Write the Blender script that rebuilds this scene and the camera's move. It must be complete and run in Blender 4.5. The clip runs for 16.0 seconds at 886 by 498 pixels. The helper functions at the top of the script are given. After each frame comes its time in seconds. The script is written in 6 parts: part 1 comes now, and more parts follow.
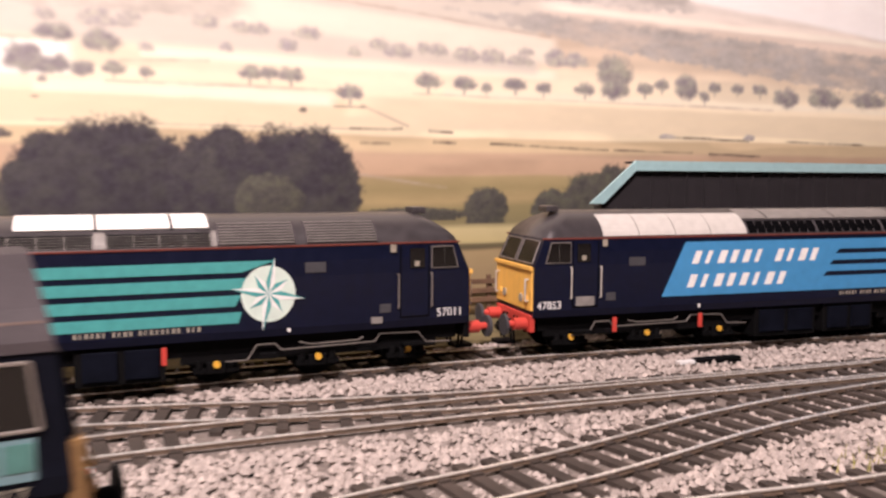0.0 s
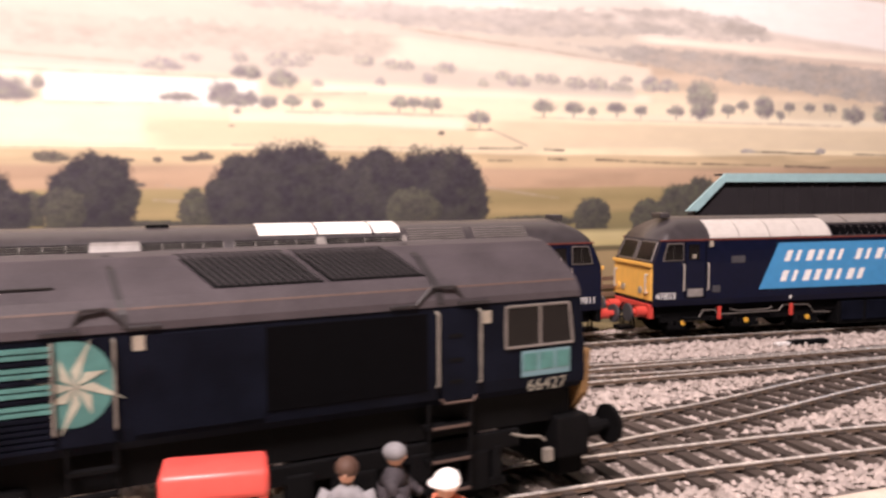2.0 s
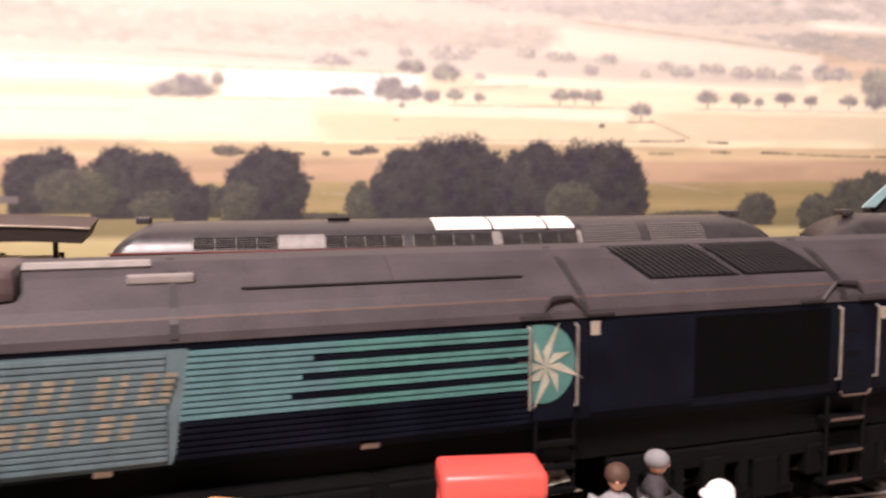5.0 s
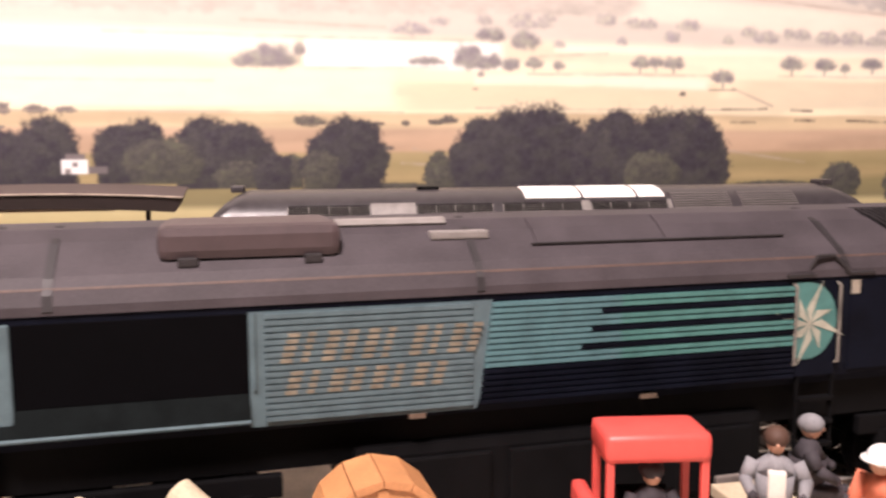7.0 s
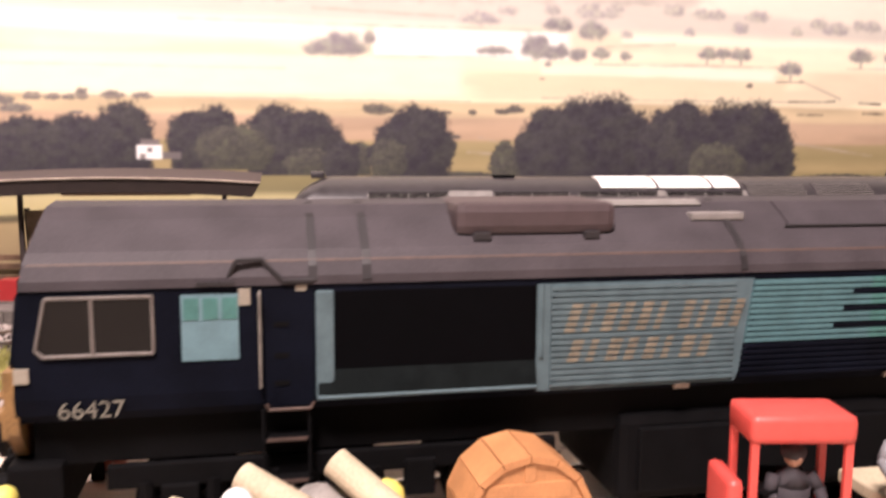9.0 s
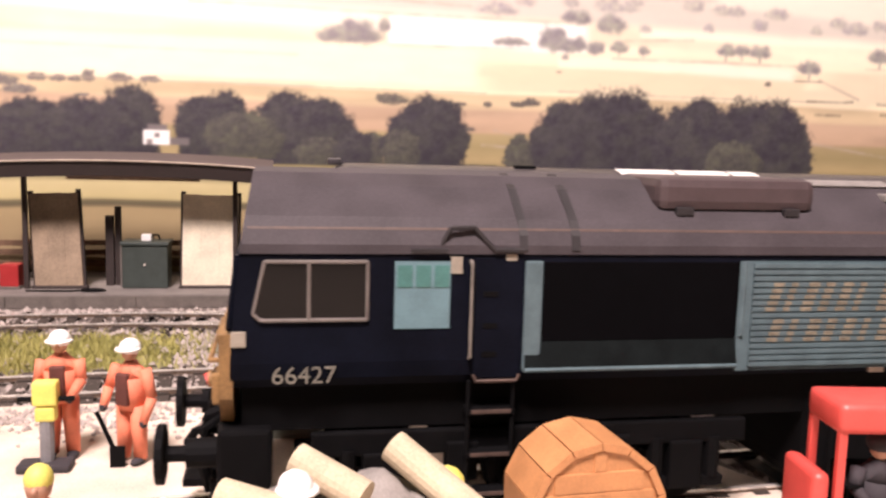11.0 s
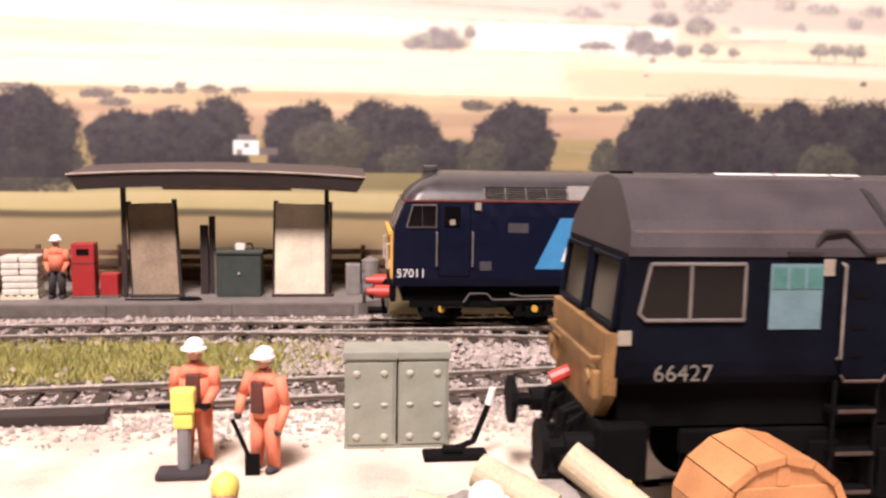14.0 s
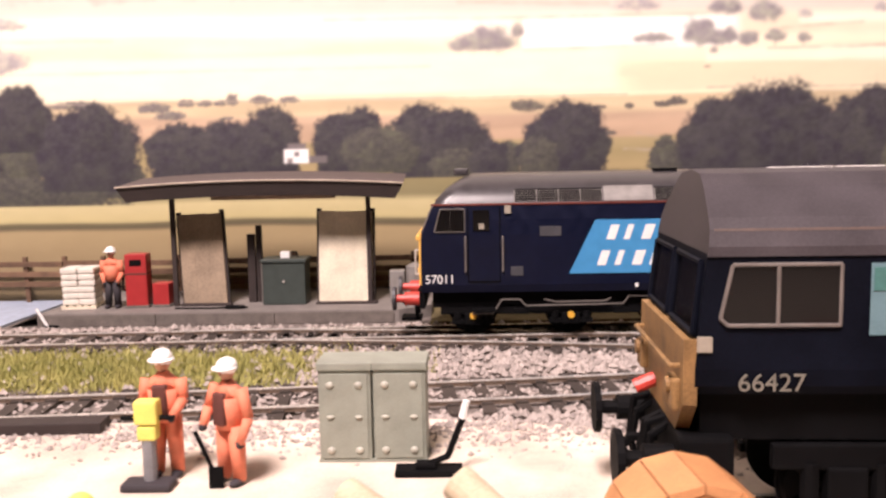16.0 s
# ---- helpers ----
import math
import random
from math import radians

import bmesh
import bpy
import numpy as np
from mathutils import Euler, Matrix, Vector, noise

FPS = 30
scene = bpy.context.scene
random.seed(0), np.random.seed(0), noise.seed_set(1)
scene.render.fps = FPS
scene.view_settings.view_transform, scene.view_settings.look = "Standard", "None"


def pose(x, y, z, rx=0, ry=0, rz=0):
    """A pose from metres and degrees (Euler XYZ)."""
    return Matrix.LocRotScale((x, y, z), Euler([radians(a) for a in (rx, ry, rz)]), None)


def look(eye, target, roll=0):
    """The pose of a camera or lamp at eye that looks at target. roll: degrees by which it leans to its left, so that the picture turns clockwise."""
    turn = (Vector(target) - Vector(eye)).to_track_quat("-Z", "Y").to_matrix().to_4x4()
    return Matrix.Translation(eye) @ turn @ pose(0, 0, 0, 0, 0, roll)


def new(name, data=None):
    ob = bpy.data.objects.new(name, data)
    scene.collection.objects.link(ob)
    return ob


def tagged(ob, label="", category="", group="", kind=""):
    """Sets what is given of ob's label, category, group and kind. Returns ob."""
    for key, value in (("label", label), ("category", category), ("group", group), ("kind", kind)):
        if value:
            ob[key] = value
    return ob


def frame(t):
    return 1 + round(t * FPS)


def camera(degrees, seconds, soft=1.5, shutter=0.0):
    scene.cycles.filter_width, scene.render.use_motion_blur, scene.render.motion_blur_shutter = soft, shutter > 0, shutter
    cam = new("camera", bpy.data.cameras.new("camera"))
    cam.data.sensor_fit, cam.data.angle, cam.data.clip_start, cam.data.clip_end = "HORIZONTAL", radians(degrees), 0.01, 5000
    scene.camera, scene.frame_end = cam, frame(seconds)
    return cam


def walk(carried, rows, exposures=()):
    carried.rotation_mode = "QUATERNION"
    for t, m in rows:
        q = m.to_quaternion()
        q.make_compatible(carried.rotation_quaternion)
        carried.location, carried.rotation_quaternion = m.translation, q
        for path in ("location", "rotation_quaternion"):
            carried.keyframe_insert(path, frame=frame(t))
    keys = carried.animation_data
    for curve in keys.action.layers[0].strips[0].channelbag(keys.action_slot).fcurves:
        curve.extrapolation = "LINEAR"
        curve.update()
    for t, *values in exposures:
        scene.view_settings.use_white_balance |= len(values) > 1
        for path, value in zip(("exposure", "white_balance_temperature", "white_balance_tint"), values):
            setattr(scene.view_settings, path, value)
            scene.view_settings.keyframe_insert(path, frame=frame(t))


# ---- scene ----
U = 0.000943  # one layout unit in metres; a model railway at about 1:76

cam = camera(55.7, 16.0, soft=2.5, shutter=0.8)
PATH = [
    (0, (71.02, 21.11, 72.57), (885.4, 1839.0, -106.3), 0.37),
    (0.5, (49.93, 2.87, 74.98), (888.1, 1810.5, -97.9), 0.45),
    (1, (34.86, -12.02, 74.82), (850.9, 1805.4, -101.3), 0.09),
    (1.5, (19.30, -17.48, 73.98), (794.4, 1818.7, -92.3), -0.16),
    (2, (5.47, -20.30, 74.53), (741.8, 1832.6, -82.7), -0.15),
    (2.5, (-0.62, -20.50, 71.96), (707.5, 1843.0, -88.8), -0.59),
    (3, (-4.65, -14.6, 72.52), (678.4, 1856.9, -84.1), -0.26),
    (3.5, (-4.08, -9.03, 72.25), (641.5, 1877.6, -81.9), -0.04),
    (4, (-8.08, -10.26, 75.94), (566.8, 1898.2, -89.6), 0.13),
    (6.3, (-28.24, -7.23, 75.19), (407.4, 1932.3, -144.7), -0.27),
    (6.5, (-30.09, -6.23, 74.15), (392.4, 1933.5, -168.6), -0.21),
    (7, (-34.31, -5.98, 73.67), (353.7, 1941.5, -164.4), -0.21),
    (7.5, (-36.80, -5.17, 73.48), (323.9, 1949.0, -152.9), -0.27),
    (8, (-41.82, -5.64, 74.03), (296.8, 1953.3, -144.7), -0.19),
    (8.5, (-47.13, -5.69, 74.07), (267.7, 1957.6, -141.2), 0.09),
    (9, (-52.26, -5.43, 72.06), (271.3, 1951.6, -183.6), 0.41),
    (9.2, (-53.86, -4.62, 70.56), (275.2, 1950.0, -196.2), 0.67),
    (11.5, (-61.90, 5.29, 65.90), (288.8, 1959.5, -175.4), 1.61),
    (12, (-63.14, 5.67, 66.65), (288.0, 1957.7, -191.0), 1.23),
    (12.5, (-71.40, 7.94, 66.06), (240.2, 1968.3, -178.4), 1.03),
    (13, (-75.07, 8.84, 65.48), (186.2, 1977.4, -172.4), 0.70),
    (13.5, (-76.35, 9.99, 65.07), (160.9, 1982.2, -167.8), 0.75),
    (14, (-76.46, 9.39, 64.78), (151.0, 1983.5, -161.3), 0.84),
    (14.5, (-77.34, 11.66, 64.43), (93.1, 1991.6, -161.3), 0.26),
    (15, (-71.72, 15.81, 62.82), (26.4, 2000.9, -160.7), -0.25),
    (15.5, (-58.20, 14.05, 63.78), (-40.7, 2000.9, -164.3), -1.27),
    (16, (-47.53, 15.27, 64.38), (-93.6, 2003.0, -152.1), -1.07),
]
walk(cam, [(t, look(Vector(eye) * U, Vector(target) * U, roll)) for t, eye, target, roll in PATH])

# ---- light ----
world = bpy.data.worlds.new("room_air")
world.use_nodes = True
world.node_tree.nodes["Background"].inputs[0].default_value = (1.0, 0.86, 0.78, 1)
world.node_tree.nodes["Background"].inputs[1].default_value = 0.08
scene.world = world
scene.view_settings.exposure = 0.0


def lamp(name, place, target, size, watts, colour):
    data = bpy.data.lights.new(name, "AREA")
    data.shape, data.size, data.energy, data.color = "DISK", size, watts, colour
    ob = new(name, data)
    ob.matrix_world = look(place, target)
    return ob


lamp("ceiling_lamp_light", (-0.20, -0.25, 0.78), (0.0, 0.26, 0.0), 0.24, 23.6, (1.0, 0.81, 0.795))


# ---- materials ----
def mat(name, colour, rough=0.6, metal=0.0, vary=0.25, scale=300.0, fine=2500.0, bump=0.0, second=None, spec=0.5, island=0.0, obj=0.0):
    """A surface with stains at one size and grain at a smaller one."""
    m = bpy.data.materials.new(name)
    m.use_nodes = True
    nt = m.node_tree
    n, l = nt.nodes, nt.links
    b = n["Principled BSDF"]
    b.inputs["Roughness"].default_value, b.inputs["Metallic"].default_value = rough, metal
    b.inputs["Specular IOR Level"].default_value = spec
    tc = n.new("ShaderNodeTexCoord")
    big, small = n.new("ShaderNodeTexNoise"), n.new("ShaderNodeTexNoise")
    big.inputs["Scale"].default_value, small.inputs["Scale"].default_value = scale, fine
    big.inputs["Detail"].default_value, small.inputs["Detail"].default_value = 4, 3
    for t in (big, small):
        l.new(tc.outputs["Object"], t.inputs["Vector"])
    add = n.new("ShaderNodeMath")
    add.operation = "MULTIPLY_ADD"
    add.inputs[1].default_value = 0.5
    l.new(small.outputs["Fac"], add.inputs[0])
    l.new(big.outputs["Fac"], add.inputs[2])
    ramp = n.new("ShaderNodeValToRGB")
    c = Vector(colour)
    d = Vector(second) if second else c * (1 - vary)
    ramp.color_ramp.elements[0].position, ramp.color_ramp.elements[1].position = 0.5, 1.0
    ramp.color_ramp.elements[0].color = (*d, 1)
    ramp.color_ramp.elements[1].color = (*(c * (1 + 0.35 * vary)), 1)
    l.new(add.outputs[0], ramp.inputs[0])
    out = ramp.outputs[0]
    if island or obj:
        src = n.new("ShaderNodeNewGeometry").outputs["Random Per Island"] if island else n.new("ShaderNodeObjectInfo").outputs["Random"]
        mul = n.new("ShaderNodeMix")
        mul.data_type, mul.blend_type = "RGBA", "MULTIPLY"
        mul.inputs["Factor"].default_value = island or obj
        l.new(out, mul.inputs["A"])
        grey = n.new("ShaderNodeCombineColor")
        for k in range(3):
            l.new(src, grey.inputs[k])
        l.new(grey.outputs[0], mul.inputs["B"])
        out = mul.outputs["Result"]
    l.new(out, b.inputs["Base Color"])
    rr = n.new("ShaderNodeMapRange")
    rr.inputs["To Min"].default_value, rr.inputs["To Max"].default_value = max(0.02, rough - 0.12), min(1.0, rough + 0.12)
    l.new(big.outputs["Fac"], rr.inputs["Value"])
    l.new(rr.outputs[0], b.inputs["Roughness"])
    if bump:
        bp = n.new("ShaderNodeBump")
        bp.inputs["Strength"].default_value, bp.inputs["Distance"].default_value = bump, 0.0004
        l.new(add.outputs[0], bp.inputs["Height"])
        l.new(bp.outputs[0], b.inputs["Normal"])
    return m


NAVY = mat("navy_paint", (0.0038, 0.0056, 0.020), 0.34, vary=0.3, spec=0.28)
NAVY_DULL = mat("weathered_navy_paint", (0.0045, 0.0058, 0.0115), 0.6, vary=0.5, scale=140, spec=0.06)
ROOF = mat("dark_grey_roof_paint", (0.048, 0.043, 0.046), 0.36, vary=0.3)
ROOF66 = mat("weathered_grey_roof_paint", (0.056, 0.048, 0.053), 0.62, vary=0.35, scale=120, spec=0.3)
ROOF66D = mat("dark_roof_grille", (0.020, 0.0175, 0.019), 0.6)
BOX66 = mat("brown_grey_roof_pod", (0.066, 0.046, 0.048), 0.6)
SILVER = mat("silver_roof_panel", (0.54, 0.52, 0.485), 0.35, 0.0, vary=0.12)
WHITEPANEL = mat("translucent_white_roof_panel", (0.93, 0.92, 0.88), 0.35, vary=0.05)
GREYPANEL = mat("light_grey_roof_panel", (0.24, 0.225, 0.21), 0.45)
TEAL = mat("turquoise_stripe_paint", (0.065, 0.33, 0.32), 0.45, vary=0.15)
TEALDULL = mat("dusty_turquoise_paint", (0.064, 0.188, 0.172), 0.6, vary=0.3)
BLUE = mat("mid_blue_paint", (0.055, 0.26, 0.52), 0.45, vary=0.12)
BLUEDULL = mat("dusty_pale_blue_paint", (0.098, 0.148, 0.164), 0.6, vary=0.25, spec=0.3)
SILLDULL = mat("dark_grey_green_sill", (0.0075, 0.0105, 0.011), 0.7, vary=0.45, spec=0.06)
FADECREAM = mat("faded_cream_print", (0.21, 0.197, 0.16), 0.65, vary=0.4)
PALE = mat("pale_mint_print", (0.62, 0.74, 0.66), 0.5, vary=0.1)
WHITE = mat("white_lettering", (0.80, 0.80, 0.78), 0.5, vary=0.08)
CREAMDULL = mat("dusty_cream_lettering", (0.33, 0.295, 0.235), 0.6, vary=0.25)
YELLOW = mat("warning_yellow_paint", (0.80, 0.46, 0.10), 0.5, vary=0.12)
# stained yellow, also darkened to carry the shadow on the nose
YELLOWDULL = mat("shaded_grimy_yellow_paint", (0.27, 0.155, 0.058), 0.6, vary=0.6, scale=160)
RED = mat("buffer_red_paint", (0.56, 0.060, 0.045), 0.45, vary=0.2)
REDLINE = mat("red_cantrail_line", (0.15, 0.035, 0.025), 0.5)
BLACK = mat("black_underframe", (0.0035, 0.0035, 0.004), 0.7, vary=0.4, spec=0.10)
BLACKGRILLE = mat("black_mesh_grille", (0.0022, 0.0022, 0.0028), 0.8, spec=0.04)
STEEL = mat("bright_steel", (0.88, 0.84, 0.78), 0.26, 0.5, vary=0.2)
RUST = mat("rusty_rail_side", (0.140, 0.098, 0.068), 0.75, vary=0.4)
SLEEPER = mat("dark_brown_sleeper", (0.060, 0.045, 0.036), 0.8, vary=0.45, bump=0.4, obj=0.35)
GLASS = bpy.data.materials.new("window_glass")
GLASS.use_nodes = True
_g = GLASS.node_tree.nodes["Principled BSDF"]
_g.inputs["Base Color"].default_value = (0.0045, 0.004, 0.0042, 1)
_g.inputs["Roughness"].default_value = 0.12
_g.inputs["Specular IOR Level"].default_value = 0.22
FRAME = mat("silver_window_frame", (0.19, 0.17, 0.155), 0.45, 0.2)
LOGOPALE = mat("pale_blue_logo_print", (0.130, 0.230, 0.262), 0.6, vary=0.2)
DULLRAY = mat("dusty_cream_print", (0.40, 0.40, 0.32), 0.6, vary=0.3)
HANDRAIL = mat("white_handrail_paint", (0.46, 0.43, 0.38), 0.5)
DULLRAIL = mat("grimy_handrail_paint", (0.225, 0.205, 0.175), 0.6, vary=0.45)
AXLE = mat("yellow_axle_cap", (0.75, 0.42, 0.05), 0.5)
BALLAST_BASE = mat("grey_ballast_bed", (0.20, 0.17, 0.15), 0.9, vary=0.5, scale=500, bump=0.8)
STONE = mat("pale_grey_ballast", (0.51, 0.446, 0.405), 0.9, vary=0.3, island=0.35)
SAND = mat("pale_sandy_yard", (0.72, 0.615, 0.51), 0.95, vary=0.42, scale=70, fine=3000, bump=0.7)
GRASS = mat("yellow_green_grass", (0.52, 0.47, 0.16), 0.8, second=(0.30, 0.31, 0.08), scale=160, island=0.4)
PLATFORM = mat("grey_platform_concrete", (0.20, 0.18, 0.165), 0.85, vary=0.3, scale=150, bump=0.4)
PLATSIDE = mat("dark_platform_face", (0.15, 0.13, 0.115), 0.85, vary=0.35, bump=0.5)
WOOD = mat("brown_fence_wood", (0.19, 0.11, 0.065), 0.8, vary=0.4, obj=0.3)
DARKWOOD = mat("dark_brown_canopy_wood", (0.032, 0.022, 0.020), 0.7, vary=0.3)
FAINTLINE = mat("faded_orange_line", (0.088, 0.056, 0.044), 0.65, vary=0.4)
DARKVENT = mat("dark_side_vent", (0.055, 0.055, 0.062), 0.5)
BLUETEAL = mat("dusty_blue_green_paint", (0.080, 0.180, 0.198), 0.6, vary=0.25)
FADED = mat("faded_pink_board", (0.42, 0.29, 0.21), 0.8)
CANOPYTOP = mat("grey_brown_canopy_felt", (0.085, 0.064, 0.060), 0.8)
EDGE = mat("pale_canopy_edge", (0.50, 0.42, 0.34), 0.6)
DULLPLANK = mat("grey_brown_wood_board", (0.34, 0.26, 0.18), 0.75, vary=0.4, scale=110, fine=1200, bump=0.3)
PLANK = mat("pale_wood_board", (0.80, 0.72, 0.56), 0.75, vary=0.25, scale=110, fine=1200, bump=0.3)
PUMPRED = mat("glossy_red_pump", (0.37, 0.030, 0.032), 0.35, vary=0.15)
GREENBOX = mat("dark_green_bin_paint", (0.042, 0.055, 0.049), 0.55)
CRATE = mat("off_white_sacks", (0.70, 0.66, 0.58), 0.7, vary=0.15)
CABINET = mat("grey_green_cabinet", (0.265, 0.285, 0.235), 0.55, vary=0.22, scale=200)
BOLT = mat("pale_bolt", (0.42, 0.42, 0.35), 0.4)
ORANGE = mat("orange_workwear", (0.78, 0.235, 0.135), 0.7, vary=0.2)
DARKCLOTH = mat("dark_cloth", (0.035, 0.030, 0.035), 0.8)
GREYCLOTH = mat("grey_jacket", (0.22, 0.22, 0.23), 0.8)
SKIN = mat("painted_flesh", (0.50, 0.28, 0.19), 0.6)
HAIR = mat("brown_hair", (0.07, 0.035, 0.022), 0.7)
HELMET = mat("white_helmet", (0.88, 0.87, 0.84), 0.35, vary=0.05)
HIVIS = mat("hi_vis_yellow", (0.80, 0.72, 0.16), 0.6)
BROWNVEST = mat("dark_brown_vest", (0.10, 0.03, 0.022), 0.8)
DRUM = mat("orange_brown_drum_wood", (0.54, 0.255, 0.105), 0.55, vary=0.25, scale=200, bump=0.25)
TUGRED = mat("bright_red_tractor_paint", (0.66, 0.085, 0.070), 0.42, vary=0.12)
CREAM = mat("cream_card_roll", (0.58, 0.49, 0.34), 0.75, vary=0.35, scale=180, bump=0.3)
TARP = mat("grey_tarpaulin", (0.26, 0.24, 0.22), 0.85, vary=0.4)
SHEDROOF = mat("pale_turquoise_roof_edge", (0.36, 0.56, 0.58), 0.45, vary=0.1)
SHEDDARK = mat("dark_shed_cladding", (0.020, 0.017, 0.020), 0.7)
BLUEGREY = mat("pale_blue_grey_road", (0.36, 0.42, 0.52), 0.7)
WALLP = mat("dim_brown_room_wall", (0.16, 0.13, 0.11), 0.9, vary=0.1, scale=3, fine=60)
CARPET = mat("brown_room_floor", (0.08, 0.055, 0.04), 0.9, vary=0.3, scale=6, fine=300)


# ---- building helpers ----
def part(name, bm, material, parent=None, label="", smooth=False):
    """One mesh object out of a bmesh in layout units, under its thing."""
    bmesh.ops.recalc_face_normals(bm, faces=bm.faces[:])
    bmesh.ops.scale(bm, vec=(U, U, U), verts=bm.verts[:])
    me = bpy.data.meshes.new(name)
    bm.to_mesh(me)
    bm.free()
    for m in material if isinstance(material, (list, tuple)) else (material,):
        me.materials.append(m)
    if smooth:
        me.polygons.foreach_set("use_smooth", [True] * len(me.polygons))
    ob = new(name, me)
    ob.parent = parent
    if label:
        tagged(ob, label)
    return ob


def thing(name, x, y, z, turn, label, category, group="", kind=""):
    ob = new(name)
    ob.matrix_basis = pose(x * U, y * U, z * U, 0, 0, turn)
    ob.empty_display_size = 0.01
    return tagged(ob, label, category, group, kind)


def mark(faces, index):
    for f in faces:
        f.material_index = index


def box(bm, x0, x1, y0, y1, z0, z1, bevel=0.0, index=0):
    m = Matrix.LocRotScale(((x0 + x1) / 2, (y0 + y1) / 2, (z0 + z1) / 2), None, (abs(x1 - x0), abs(y1 - y0), abs(z1 - z0)))
    made = bmesh.ops.create_cube(bm, size=1.0, matrix=m)["verts"]
    faces = {f for v in made for f in v.link_faces}
    mark(faces, index)
    if bevel:
        edges = list({e for f in faces for e in f.edges})
        r = bmesh.ops.bevel(bm, geom=edges, offset=bevel, segments=2, affect="EDGES", profile=0.6)
        mark(r["faces"], index)
        return list({v for f in r["faces"] for v in f.verts})
    return made


def rod(bm, a, b, r, n=8, r2=None, index=0):
    a, b = Vector(a), Vector(b)
    d = b - a
    q = d.to_track_quat("Z", "Y").to_matrix().to_4x4()
    made = bmesh.ops.create_cone(bm, cap_ends=True, segments=n, radius1=r, radius2=r if r2 is None else r2, depth=d.length,
                                 matrix=Matrix.Translation((a + b) / 2) @ q)["verts"]
    mark({f for v in made for f in v.link_faces}, index)
    return made


def wire(bm, pts, r, n=6, index=0):
    for a, b in zip(pts, pts[1:]):
        rod(bm, a, b, r, n, index=index)
    for p in pts[1:-1]:
        ball(bm, p, (r, r, r), 1, index)


def ball(bm, c, radii, sub=2, index=0):
    m = Matrix.LocRotScale(c, None, radii)
    made = bmesh.ops.create_icosphere(bm, subdivisions=sub, radius=1.0, matrix=m)["verts"]
    mark({f for v in made for f in v.link_faces}, index)
    return made


def plate(bm, pts, y, thick=0.25, index=0):
    """A flat shape given by (x, z), standing at y and facing the viewer, with a little thickness."""
    front = [bm.verts.new((x, y - thick, z)) for x, z in pts]
    back = [bm.verts.new((x, y, z)) for x, z in pts]
    fs = [bm.faces.new(front), bm.faces.new(back[::-1])]
    for i in range(len(pts)):
        j = (i + 1) % len(pts)
        fs.append(bm.faces.new((front[i], back[i], back[j], front[j])))
    mark(fs, index)


def slant(bm, x0, x1, z0, z1, y, lean=0.0, thick=0.25, index=0):
    plate(bm, [(x0, z0), (x1, z0), (x1 + lean, z1), (x0 + lean, z1)], y, thick, index)


def number(text, size, x, y, z, material, parent):
    """Painted digits on a side that faces the viewer."""
    cu = bpy.data.curves.new("digits", "FONT")
    cu.body, cu.size, cu.extrude, cu.align_x = text, size * U, 0.06 * U, "CENTER"
    tmp = bpy.data.objects.new("digits", cu)
    scene.collection.objects.link(tmp)
    me = bpy.data.meshes.new_from_object(tmp.evaluated_get(bpy.context.evaluated_depsgraph_get()))
    bpy.data.objects.remove(tmp)
    me.transform(pose(x * U, y * U, z * U, 90, 0, 0))
    me.materials.clear()
    me.materials.append(material)
    ob = new("running_number", me)
    ob.parent = parent
    return ob


def curve_at(pts, step):
    """Even points and headings along a smooth line through (x, y) points."""
    p = np.array(pts, float)
    t = np.arange(len(p))
    tt = np.linspace(0, len(p) - 1, 600)
    xs, ys = [], []
    for q in tt:
        i = min(int(q), len(p) - 2)
        f = q - i
        p0, p1, p2, p3 = p[max(i - 1, 0)], p[i], p[i + 1], p[min(i + 2, len(p) - 1)]
        s1, s2 = (p2 - p0) / 2, (p3 - p1) / 2
        h = (2 * f**3 - 3 * f**2 + 1) * p1 + (f**3 - 2 * f**2 + f) * s1 + (-2 * f**3 + 3 * f**2) * p2 + (f**3 - f**2) * s2
        xs.append(h[0]), ys.append(h[1])
    xs, ys = np.array(xs), np.array(ys)
    d = np.concatenate([[0], np.cumsum(np.hypot(np.diff(xs), np.diff(ys)))])
    s = np.arange(0, d[-1], step)
    x, y = np.interp(s, d, xs), np.interp(s, d, ys)
    a = np.arctan2(np.gradient(y), np.gradient(x))
    return x, y, a


# ---- the setting ----
def structure(name, bm, material, label, category, smooth=False):
    ob = part(name, bm, material, None, "", smooth)
    return tagged(ob, label, category, kind="structure")


